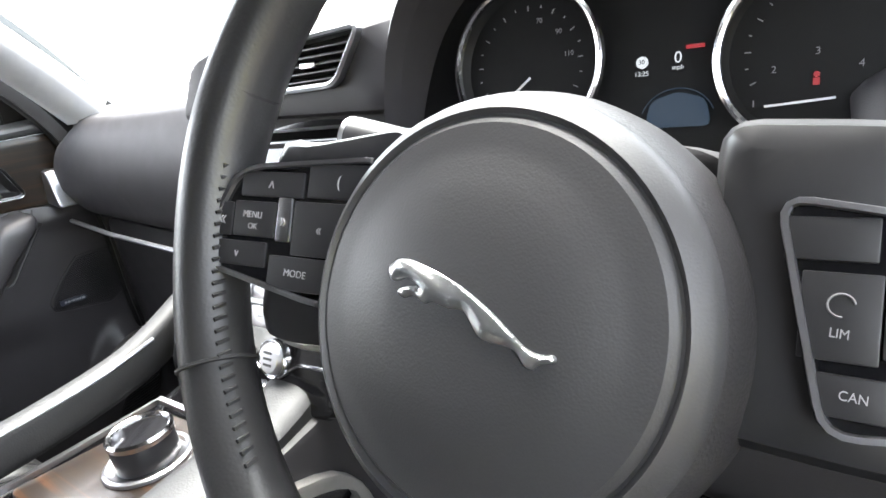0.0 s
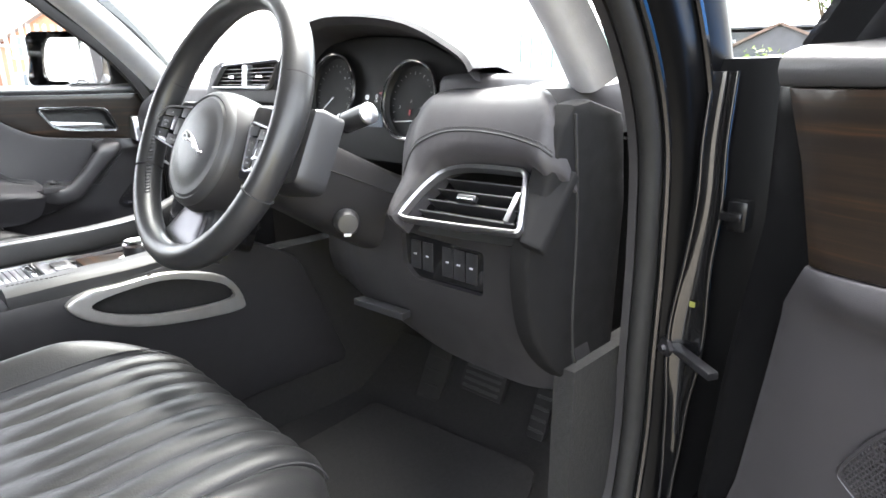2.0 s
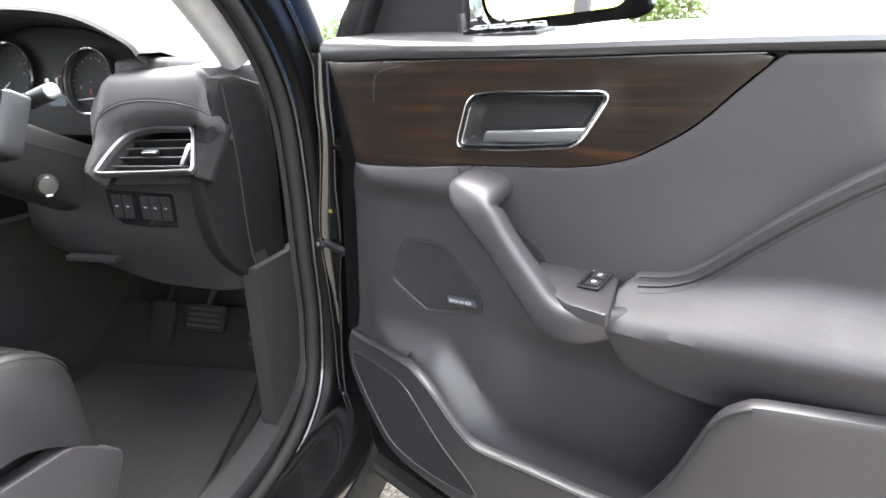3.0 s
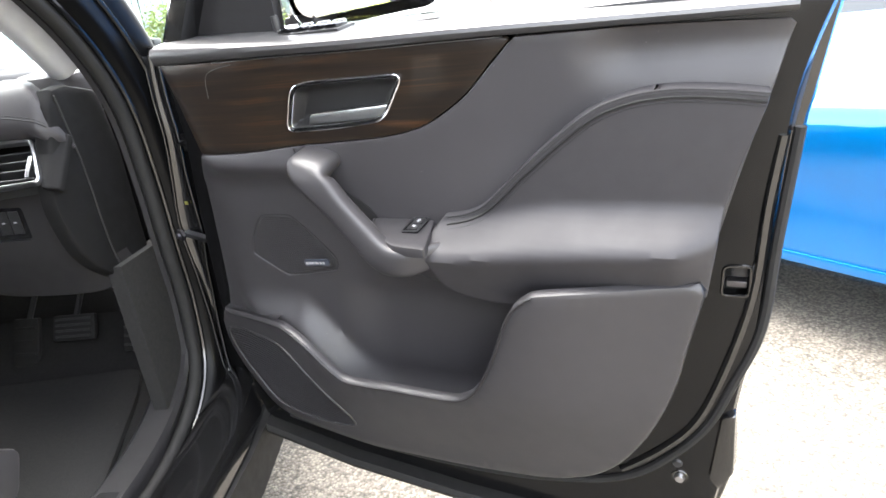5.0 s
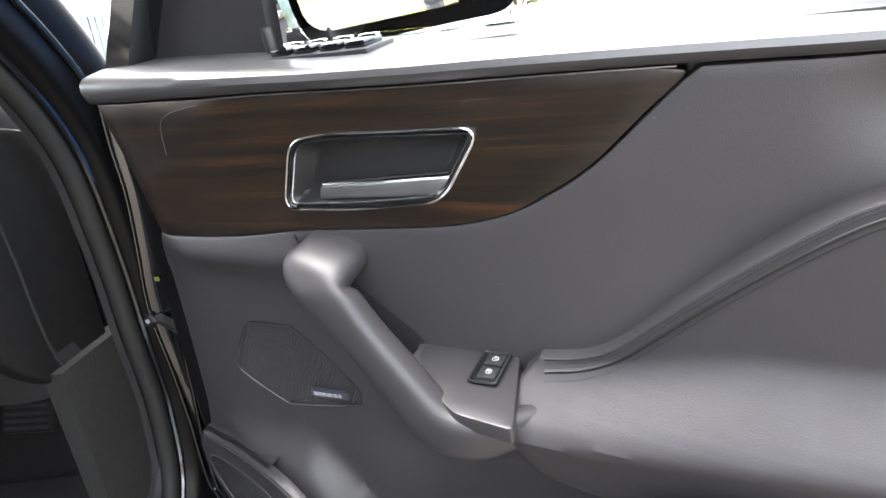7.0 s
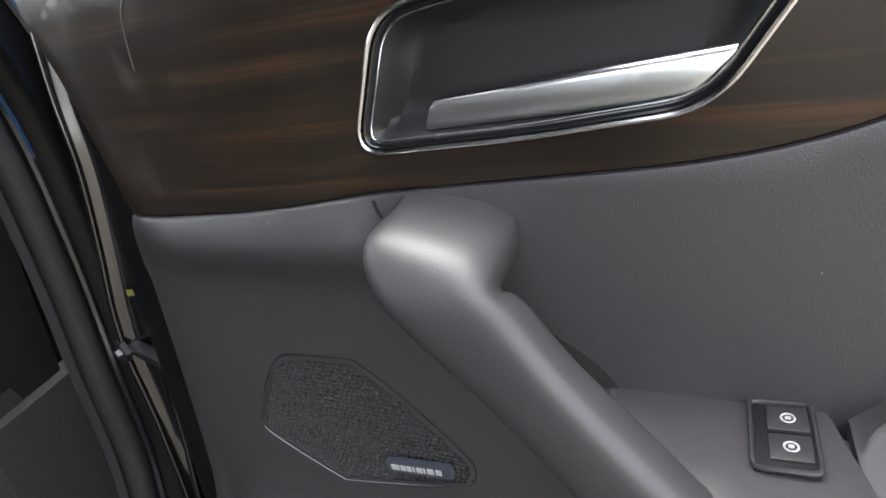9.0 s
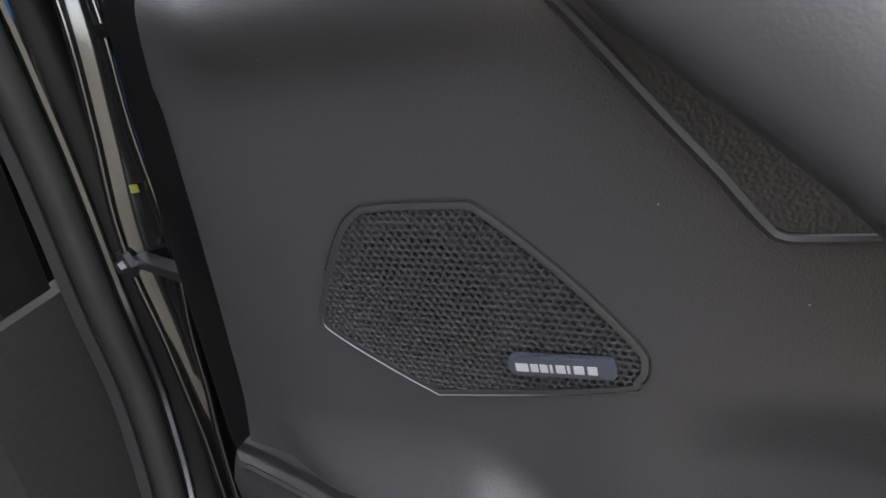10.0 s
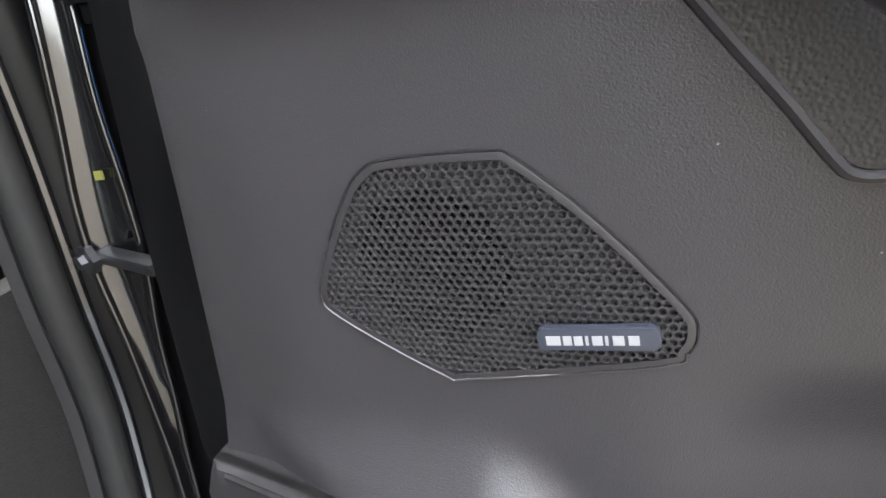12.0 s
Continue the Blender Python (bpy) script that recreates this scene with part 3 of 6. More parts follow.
sw = part("memory_switch", box(-0.0125, -0.0205, -0.004, 0.0125, 0.0205, 0.001, 0.0015), GLOSSB, door, "gloss black seat memory switch", at=SW)
part("switch_frame", sweep([(p.x, p.y, 0.001) for p in chamfer([(-0.0125, -0.0205), (0.0125, -0.0205), (0.0125, 0.0205), (-0.0125, 0.0205)], 0.004)], round_profile(0.0012, 6), True), SMOOTH, sw)
for y in (-0.0085, 0.0085):
    b = part("button", box(-0.006, y - 0.0075, 0, 0.0105, y + 0.0075, 0.0026, 0.001), SMOOTH, sw)
    part("symbol", sweep([(0.0027 * math.cos(a), 0.0027 * math.sin(a), 0.0028) for a in [k * math.pi / 8 for k in range(16)]], round_profile(0.0005, 4), True), MIDW, b, "pale ring symbol", at=pose(0.0025, y, 0))
    part("symbol", box(-0.0011, -0.0009, 0.0026, 0.0011, 0.0009, 0.0031), MIDW, b, "pale symbol", smooth=False, at=pose(0.0025, y, 0))

# lower panel with the map pocket and the large grille
lip = catmull([(-0.248, -0.222), (-0.196, -0.222), (-0.1, -0.206), (-0.055, -0.201), (-0.013, -0.214), (0.014, -0.232), (0.042, -0.254), (0.071, -0.27), (0.149, -0.269), (0.24, -0.268), (0.272, -0.26), (0.297, -0.235), (0.326, -0.178), (0.353, -0.11), (0.376, -0.083), (0.402, -0.074), (0.483, -0.069), (0.575, -0.062)], 5, False)
lower_ring = lip + catmull([(0.582, -0.075), (0.567, -0.15), (0.55, -0.231), (0.508, -0.337), (0.46, -0.399), (0.39, -0.424), (0.249, -0.441), (0.092, -0.446), (-0.028, -0.445), (-0.169, -0.439), (-0.229, -0.388), (-0.262, -0.311), (-0.262, -0.25)], 4, False)


def lower_w(u, v):
    return 0.004 + 0.082 * step(-0.27, 0.07, u) - 0.035 * step(-0.24, -0.46, v) * step(-0.2, 0.05, u) - 0.035 * step(0.36, 0.6, u)


big = catmull([(-0.243, -0.262), (-0.17, -0.255), (-0.095, -0.248), (-0.05, -0.268), (0.0, -0.322), (0.036, -0.372), (0.034, -0.398), (-0.02, -0.412), (-0.1, -0.418), (-0.165, -0.41), (-0.217, -0.36), (-0.246, -0.305)], 4)
part("lower_panel", sheet(lower_ring, lower_w, 0.007, 0.018, 0.007, [big]), PLASTIC2, door, "charcoal lower door panel with map pocket")
skirt = lower_ring[len(lip) - 4:] + lower_ring[:12]
bm = bmesh.new()
rows = [[bm.verts.new((p.x, p.y, w)) for p in skirt] for w in (-0.028, 0)]
for v in rows[1]:
    v.co.z = lower_w(v.co.x, v.co.y) - 0.006
for k in range(len(skirt) - 1):
    bm.faces.new((rows[0][k], rows[0][k + 1], rows[1][k + 1], rows[1][k]))
part("panel_return", bm, PLASTIC2, door, "charcoal return edge of the lower panel")
part("pocket_edge", sweep([(p.x, p.y - 0.004, lower_w(p.x, p.y) - 0.0005) for p in lip[2:74]], round_profile(0.0024, 6)), PLASTIC, door, "rolled pocket edge")
grille = part("lower_grille", sheet(big, lambda u, v: lower_w(u, v) - 0.0032, 0.003, 0.02, 0.0), HOLE, door, "finely slotted black speaker grille")
bm = bmesh.new()
v = -0.416
while v < -0.25:
    xs = [u / 500 for u in range(-125, 20) if inside(Vector((u / 500, v)), big)]
    if len(xs) > 3:
        m = sweep([(u, v, lower_w(u, v) - 0.0004) for u in xs[::4] + xs[-1:]], [(-0.0013, -0.003), (-0.0010, 0.0006), (0.0010, 0.0006), (0.0013, -0.003)])
        me = bpy.data.meshes.new("t")
        m.to_mesh(me)
        m.free()
        bm.from_mesh(me)
        bpy.data.meshes.remove(me)
    v += 0.0061
tagged(part("ribs", bm, PLASTIC2, grille, "fine black ribs", smooth=False), kind="stuff")
part("grille_bead", sweep([(p.x, p.y, lower_w(p.x, p.y) + 0.0003) for p in big], round_profile(0.0019, 8), True), PLASTIC2, grille)

# painted shell, seals and shut face
shell_ring = [Vector(p) for p in ((-0.235, 0.24), (-0.24, 0.1), (-0.27, -0.05), (-0.3, -0.25), (-0.29, -0.45), (-0.275, -0.54))] + catmull([(-0.097, -0.575), (0.04, -0.59), (0.21, -0.602), (0.367, -0.608), (0.48, -0.606)], 3, False) + catmull([(0.59, -0.585), (0.608, -0.53), (0.622, -0.43), (0.626, -0.349), (0.634, -0.265), (0.646, -0.17), (0.65, -0.04), (0.656, 0.09), (0.668, 0.165), (0.69, 0.24)], 4, False)
slot = chamfer([(0.599, -0.121), (0.600, -0.079), (0.630, -0.077), (0.630, -0.12)], 0.007, 3)
shell = part("door_shell", sheet(shell_ring, lambda u, v: -0.03, 0.06, 0.05, 0.014, [slot]), PAINT_IN, door, "gloss black painted door frame")
outer_ring = [Vector(p) for p in ((-0.24, 0.24), (-0.3, -0.25), (-0.28, -0.55))] + catmull([(0.04, -0.605), (0.367, -0.622), (0.5, -0.62)], 3, False) + catmull([(0.612, -0.61), (0.636, -0.5), (0.639, -0.443), (0.632, -0.33), (0.640, -0.29), (0.656, -0.246), (0.664, -0.18), (0.667, -0.039), (0.676, 0.077), (0.683, 0.118), (0.70, 0.24)], 4, False)
part("outer_skin", sheet(outer_ring, lambda u, v: -0.092, 0.045, 0.06, 0.012), PAINT, door, "black painted outer skin")
seal_path = catmull([(0.664, 0.09, -0.045), (0.655, -0.04, -0.040), (0.648, -0.17, -0.036), (0.622, -0.259, -0.031), (0.594, -0.341, -0.030), (0.548, -0.41, -0.029), (0.487, -0.47, -0.029), (0.4, -0.505, -0.029), (0.25, -0.53, -0.029), (0.0, -0.53, -0.029), (-0.2, -0.5, -0.029)], 5, False)
part("door_seal", sweep(seal_path, round_profile(0.0065, 8)), RUBBER, door, "black rubber door seal")
part("shut_ridge", sweep(catmull([(0.648, 0.085, -0.032), (0.640, 0.0, -0.03), (0.634, -0.12, -0.029), (0.61, -0.24, -0.028), (0.58, -0.335, -0.028), (0.535, -0.4, -0.028), (0.475, -0.46, -0.028)], 5, False), [(-0.007, -0.004), (-0.004, 0.003), (0.002, 0.0045), (0.006, 0.001), (0.008, -0.004)]), PAINT, door, "glossy pressed ridge of the shut face")
part("bottom_strip", sweep([(-0.268, -0.535, -0.016), (-0.05, -0.575, -0.014), (0.2, -0.597, -0.016), (0.44, -0.605, -0.026)], [(-0.014, -0.016), (-0.014, 0.01), (-0.006, 0.016), (0.006, 0.013), (0.014, 0.002), (0.014, -0.016)]), RUBBER, door, "ribbed rubber strip along the bottom")
for p in ((-0.1, -0.56), (0.04, -0.578), (0.21, -0.592)):
    part("clip", lathe([(0, 0.006), (0.005, 0.005), (0.006, 0.0)], 10), SMOOTH, door, at=pose(p[0], p[1], -0.006))
latch = part("latch", box(-0.017, -0.023, -0.004, 0.017, 0.023, 0.0, 0.001), HOLE, door, "dark recessed door latch", smooth=False, at=pose(0.615, -0.099, -0.047))
part("latch_rim", sweep([(p.x - 0.615, p.y + 0.099, 0.018) for p in slot], round_profile(0.0022, 6), True), PAINT, latch, "rounded glossy edge of the latch opening")
part("latch_claw", box(-0.011, -0.012, 0.0, 0.012, -0.003, 0.013, 0.002), DARKSATIN, latch, "worn steel latch claw")
part("latch_plate", box(-0.006, 0.001, 0.0, 0.013, 0.018, 0.009, 0.002), SMOOTH, latch, "black latch plate")
part("shut_bolt", lathe([(0, 0.008), (0.006, 0.0075), (0.008, 0.003), (0.008, 0)], 14), SATIN, door, "round steel bolt", at=pose(0.560, -0.452, -0.03))
part("bolt_washer", lathe([(0, 0.002), (0.012, 0.0015), (0.013, 0.0)], 16), PAINT, door, at=pose(0.560, -0.452, -0.03))
part("shut_plug", lathe([(0, 0.004), (0.006, 0.0035), (0.008, 0.0)], 12), SMOOTH, door, "black rubber plug", at=pose(0.556, -0.425, -0.03))
part("corner_plate", sheet(chamfer([(0.60, -0.44), (0.611, -0.318), (0.629, -0.31), (0.633, -0.42), (0.615, -0.46)], 0.006, 3), lambda u, v: -0.024, 0.02, 0.02, 0.004), PAINT, door, "glossy corner bracket")
# check strap and hinge side
strap = part("check_strap", box(-0.008, -0.005, -0.01, 0.075, 0.005, 0.004, 0.002), SMOOTH, door, "black check strap", at=pose(-0.388, -0.118, -0.088, 0, -14, 0))
part("strap_bolt", lathe([(0, 0.012), (0.006, 0.012), (0.007, 0.007), (0.013, 0.006), (0.013, 0)], 6), DARKSATIN, strap, "hexagonal steel bolt", at=pose(-0.01, 0, 0.004))
part("hinge_side_plug", box(-0.006, -0.0300, -0.004, 0.006, 0.0300, 0.004, 0.003), RUBBER, door, "long black rubber plug", at=pose(-0.2635, -0.0380, -0.05, 0, 0, -4.8))
# window frame, quarter pillar, glass run
part("front_window_frame", sweep(catmull([(-0.2, 0.24, -0.05), (-0.09, 0.39, -0.055), (0.06, 0.54, -0.07), (0.23, 0.64, -0.09), (0.45, 0.69, -0.1), (0.68, 0.67, -0.1), (0.735, 0.63, -0.09)], 5, False), [(-0.022, -0.03), (-0.022, 0.012), (-0.012, 0.02), (0.016, 0.02), (0.022, 0.008), (0.022, -0.03)], up=(0, 0, 1)), PAINT, door, "gloss black window frame")
part("rear_window_frame", sweep([(0.644, 0.088, -0.055), (0.658, 0.19, -0.055), (0.70, 0.4, -0.07), (0.74, 0.64, -0.09)], [(-0.016, -0.02), (-0.016, 0.012), (0.008, 0.015), (0.014, 0.009), (0.018, -0.02)], up=(0, 0, 1)), PLASTIC2, door, "black window frame upright")
part("sail_panel", slab([(-0.205, 0.235), (-0.01, 0.235), (0.01, 0.45), (-0.01, 0.48), (-0.07, 0.4)], 0.02, 0.004), PLASTIC, door, "black triangular mirror panel", at=pose(0, 0, -0.06))
part("window_glass", slab([(0.02, 0.18), (0.64, 0.18), (0.64, 0.238), (0.02, 0.25)], 0.004), GLASS, door, "lowered side glass", smooth=False, at=pose(0, 0, -0.1)).visible_shadow = False
pack = part("switch_pack", box(-0.056, -0.024, -0.004, 0.056, 0.022, 0.0022, 0.001), SMOOTH, door, "window and lock switches on the sill", at=pose(0.06, 0.2425, -0.052, -88, 0, 0))
for x in (-0.04, -0.014, 0.014, 0.04):
    k = part("window_switch", box(x - 0.010, -0.016, 0.001, x + 0.010, 0.014, 0.008, 0.002), GLOSSB, pack)
    part("chrome_edge", box(x - 0.009, 0.006, 0.0065, x + 0.009, 0.013, 0.0095, 0.001), CHROME, k)
part("lock_pin", lathe([(0, 0.03), (0.005, 0.029), (0.006, 0.02), (0.005, 0)], 12), SMOOTH, pack, at=pose(-0.065, 0.005, -0.004))
mirror = part("door_mirror", sheet(chamfer([(-0.12, -0.07), (0.12, -0.075), (0.13, 0.05), (0.08, 0.085), (-0.1, 0.085)], 0.04, 6), lambda u, v: -0.09 * (u * u / 0.017 + v * v / 0.007) * 0.35, 0.05, 0.03, 0.02), PAINT, door, "black door mirror housing", at=pose(0.012, 0.312, -0.237, 0, 230.4, 0))
part("mirror_arm", box(-0.03, -0.012, -0.1, 0.03, 0.012, 0.03, 0.008), PLASTIC, door, "black mirror arm", at=pose(-0.02, 0.247, -0.16))
part("mirror_glass", slab(chamfer([(-0.1, -0.055), (0.105, -0.06), (0.112, 0.045), (0.07, 0.07), (-0.085, 0.07)], 0.03, 6), 0.003), MIRROR, mirror, "mirror glass", smooth=False, at=pose(0, 0, -0.062, 0, 180, 0) @ Matrix.Diagonal((-1, 1, 1, 1)))


def joined(pieces):
    """Several bmeshes in one."""
    bm = bmesh.new()
    for m in pieces:
        me = bpy.data.meshes.new("t")
        m.to_mesh(me)
        m.free()
        bm.from_mesh(me)
        bpy.data.meshes.remove(me)
    return bm


def loft(rings, closed=True, caps=True):
    bm = bmesh.new()
    vs = [[bm.verts.new(p) for p in r] for r in rings]
    m = len(vs[0])
    for a, b in zip(vs, vs[1:]):
        for j in range(m if closed else m - 1):
            bm.faces.new((a[j], a[(j + 1) % m], b[(j + 1) % m], b[j]))
    if closed and caps:
        bm.faces.new(vs[0])
        bm.faces.new(vs[-1][::-1])
    return bm


# ---- steering wheel ----
WHEEL = frame_of((0, 0, 1.0), (1, 0, 0), (0, 0.42, 0.9075))
wheel = thing("steering_wheel", "black leather steering wheel with silver trimmed button pads", "steering wheel", WHEEL)
bm = bmesh.new()
rings = []
for i in range(96):
    a = 2 * math.pi * i / 96
    fat = 1 + 0.10 * math.exp(-(((math.sin(a) - 0.25) / 0.3) ** 2))
    c = Vector((math.cos(a), math.sin(a), 0)) * 0.1725
    d = c.normalized()
    rings.append([bm.verts.new(c + d * (0.0165 * fat * math.cos(b)) + Vector((0, 0, 0.018 * fat * math.sin(b)))) for b in [2 * math.pi * k / 16 for k in range(16)]])
for i in range(96):
    for j in range(16):
        bm.faces.new((rings[i][j], rings[i][(j + 1) % 16], rings[(i + 1) % 96][(j + 1) % 16], rings[(i + 1) % 96][j]))
rim = part("rim", bm, RIML, wheel, "smooth black leather rim")
for a0 in (205, 335, 20, 160):
    a = radians(a0)
    c, d = Vector((math.cos(a), math.sin(a), 0)) * 0.1725, Vector((math.cos(a), math.sin(a), 0))
    part("rim_seam", sweep([c + d * (0.0172 * math.cos(b)) + Vector((0, 0, 0.0187 * math.sin(b))) for b in [2 * math.pi * k / 16 for k in range(17)]], round_profile(0.0011, 5), up=(-d.y, d.x, 0)), THREAD, rim)
for lo, hi in ((172, 222), (318, 368)):
    bits = []
    for k in range(26):
        a = radians(lo + (hi - lo) * k / 25)
        p = Vector((math.cos(a), math.sin(a), 0)) * 0.1568 + Vector((0, 0, 0.004))
        q = Vector((math.cos(a + 0.012), math.sin(a + 0.012), 0)) * 0.1575 + Vector((0, 0, 0.010))
        bits.append(sweep([p, q], round_profile(0.0011, 5)))
    tagged(part("stitching", joined(bits), THREAD, rim, "dark thread along the inner rim"), kind="stuff")
HUB = pose(-0.018, -0.0315, 0)
hub = part("airbag_cover", lathe([(0, 0.0125), (0.027, 0.0120), (0.046, 0.0100), (0.0525, 0.0072), (0.058, 0.0066), (0.0645, 0.0058), (0.0672, 0.0030), (0.0682, 0.0030), (0.0698, 0.0046), (0.0745, 0.001), (0.0768, -0.003), (0.0772, -0.006)], 84), HUBM, wheel, "satin black round airbag cover", at=HUB)
# Side of the cover; its darker plastic puts the shade there into the colour.
part("airbag_shaded_side", lathe([(0.0766, -0.004), (0.079, -0.0085), (0.0815, -0.017), (0.083, -0.03), (0.083, -0.05), (0.06, -0.075)], 84), PLASTIC, wheel, "side of the airbag cover in darker plastic that stands for its shade", at=HUB)
badge = catmull([(-0.0290, 0.0135), (-0.0275, 0.0153), (-0.0250, 0.0165), (-0.0180, 0.0165), (-0.0030, 0.0120), (0.0100, 0.0055), (0.0190, -0.0005), (0.0260, -0.0055), (0.0310, -0.0070), (0.0350, -0.0065), (0.0355, -0.0085), (0.0310, -0.0097), (0.0290, -0.0117), (0.0260, -0.0110), (0.0230, -0.0077), (0.0190, -0.0065), (0.0110, -0.0055), (0.0070, -0.0015), (0.0030, 0.0023), (-0.0030, 0.0020), (-0.0090, 0.0033), (-0.0120, 0.0025), (-0.0170, 0.0047), (-0.0210, 0.0035), (-0.0240, 0.0047), (-0.0230, 0.0067), (-0.0170, 0.0083), (-0.0150, 0.0077), (-0.0200, 0.0103), (-0.0260, 0.0090), (-0.0280, 0.0105)], 3)


def emblem_h(x, y):
    """Rounded body with a crease along the flank and a hollow behind the shoulder."""
    return 0.0012 + 0.0016 * min(1.0, near_line(Vector((x, y)), badge) / 0.0035) - 0.0007 * math.exp(-(((x + 0.004) / 0.003) ** 2)) + 0.0004 * math.sin(420 * (x + 1.6 * y))


part("emblem", sheet(badge, emblem_h, 0.003, 0.0011, 0.0010), EMBLEM, hub, "polished chrome badge", at=pose(0, 0, 0.0118))
for k, (x, y) in enumerate(((-0.0300, -0.0345), (-0.0215, -0.0405), (-0.0125, -0.0445))):
    part("embossed_bar", box(-0.0045, -0.0009, 0, 0.0045, 0.0009, 0.0006, 0.0002), HUBM, hub, "moulded raised marking", at=pose(x, y, 0.0068, 0, 0, -28 + 6 * k))
for sx, name in ((-1, "left"), (1, "right")):
    f = (lambda x, y: -0.02 - 0.012 * step(0.09, 0.16, abs(x + 0.013))) if sx > 0 else (lambda x, y: -0.036 + 0.2 * min(0.135, abs(x)) - 0.018 * step(0.135, 0.17, abs(x)))
    ring = [(-0.013 + sx * 0.06, 0.046 if sx < 0 else 0.04), (-0.013 + sx * 0.12, 0.036), (sx * 0.165, 0.045), (sx * 0.168, -0.05), (-0.013 + sx * 0.12, -0.062), (-0.013 + sx * 0.06, -0.06)]
    part("spoke", sheet(chamfer(ring, 0.012, 4), f, 0.03, 0.015, 0.012), SMOOTH, wheel, "satin black spoke")
spoke = part("lower_spoke", sheet(chamfer([(-0.085, -0.166), (-0.058, -0.1), (0.03, -0.1), (0.058, -0.166)], 0.012, 4), lambda x, y: -0.022 + 0.012 * step(-0.1, -0.165, y), 0.02, 0.014, 0.008), SMOOTH, wheel, "black lower spoke")
part("spoke_insert", sheet(chamfer([(-0.068, -0.158), (-0.045, -0.108), (0.018, -0.108), (0.041, -0.158)], 0.008, 4), lambda x, y: -0.018 + 0.012 * step(-0.1, -0.165, y), 0.004, 0.014, 0.003), DARKSATIN, spoke, "dull grey insert")
# left and right button pads
LZ, RZ = -0.0145, -0.0145
lring = chamfer([(-0.161, -0.0195), (-0.155, -0.0022), (-0.1475, 0.0135), (-0.1385, 0.0175), (-0.088, 0.0215), (-0.082, -0.034), (-0.11, -0.0335), (-0.157, -0.0235)], 0.006, 4)
rring = chamfer([(0.067, 0.0125), (0.112, 0.0055), (0.121, -0.001), (0.126, -0.034), (0.117, -0.0435), (0.081, -0.0495)], 0.008, 4)
TILT_L = pose(0, 0, -0.028, 0, 12.4, 0) @ pose(-0.122, -0.006, 0) @ Matrix.Diagonal((1.26, 1.14, 1, 1)) @ pose(0.122, 0.006, 0)
for ring, z, text in ((lring, LZ, "l"), (rring, RZ, "r")):
    pad = part("button_pad", slab(ring, 0.008, 0.001), GLOSSB, wheel, "black button pad", at=TILT_L if text == "l" else pose(0, 0, z))
    edge = ring[:15] if text == "l" else ring
    part("pad_trim", sweep([(p.x, p.y, 0.0008) for p in (ring[-9:] + ring[:22] if text == "l" else ring)], [(-0.0012, -0.001), (-0.0008, 0.0012), (0.0008, 0.0012), (0.0012, -0.001)], text == "r"), SATIN, pad, "silver trim line")
    if text == "l":
        keys = [(-0.131, 0.0105, 0.026, 0.0095, 0), (-0.103, 0.0125, 0.024, 0.0125, 0), (-0.1375, -0.0035, 0.0175, 0.0135, 0), (-0.1245, -0.003, 0.0055, 0.0165, 1), (-0.109, -0.006, 0.0215, 0.020, 0), (-0.1435, -0.0175, 0.024, 0.0095, 0), (-0.117, -0.0235, 0.023, 0.0125, 0), (-0.1515, -0.004, 0.0075, 0.013, 0)]
    else:
        keys = [(0.0795, 0.0015, 0.0200, 0.011, 0), (0.1045, -0.0025, 0.022, 0.0125, 0), (0.0825, -0.0185, 0.017, 0.022, 0), (0.107, -0.0195, 0.016, 0.018, 0), (0.0865, -0.0385, 0.0155, 0.0105, 0), (0.107, -0.037, 0.017, 0.010, 0), (0.0928, -0.0175, 0.0016, 0.02, 1)]
    for x, y, w_, h_, m_ in keys:
        part("key", box(x - w_ * 0.52, y - h_ * 0.52, -0.001, x + w_ * 0.52, y + h_ * 0.52, 0.0011, 0.0006), SATIN if m_ else SMOOTH, pad)
    words = [(-0.138, -0.002, "MENU", 0.0042, 0), (-0.1375, -0.0066, "OK", 0.0038, 0), (-0.117, -0.0235, "MODE", 0.0044, 0), (-0.1515, -0.004, "\u00ab", 0.008, 0), (-0.1245, -0.0035, "\u00bb", 0.008, 0), (-0.131, 0.009, "^", 0.008, 0), (-0.1435, -0.0175, "v", 0.006, 0), (-0.103, 0.0125, "(", 0.007, 0), (-0.109, -0.006, "\u00ab", 0.006, 0)] if text == "l" else [(0.1045, -0.001, "SET", 0.0042, 0), (0.111, -0.0045, "+", 0.007, 0), (0.107, -0.0195, "RES", 0.0042, 0), (0.0868, -0.0383, "CAN", 0.004, 0), (0.0828, -0.0228, "LIM", 0.004, 0), (0.107, -0.037, "-", 0.007, 0)]
    for x, y, s, size, r in words:
        lettering("lettering", s, size * 0.88, MIDW, pad, pose(x, y, 0.0014, 0, 0, -3), squeeze=0.85)
    if text == "r":
        part("symbol", sweep([(0.0828 + 0.003 * math.cos(a), -0.0155 + 0.003 * math.sin(a), 0.0014) for a in [0.2 + 4.6 * k / 16 for k in range(17)]], round_profile(0.0003, 4)), DIMW, pad, "speed control symbol")

# ---- dashboard ----
dash = thing("dashboard", "black leather and soft plastic dashboard with chrome ringed vents", "dashboard")
top = sheet(chamfer([(-1.14, 0.33), (-0.62, 0.34), (-0.3, 0.33), (-0.22, 0.36), (0.2, 0.34), (0.33, 0.33), (0.355, 0.42), (0.28, 0.93), (-0.38, 1.02), (-1.05, 0.93)], 0.06, 5), lambda x, y: 1.045 + 0.03 * step(0.3, 0.6, y) + 0.028 * math.exp(-(((x + 0.45) / 0.16) ** 2)) * (1 - step(0.4, 0.8, y)), 0.05, 0.05, 0.02)
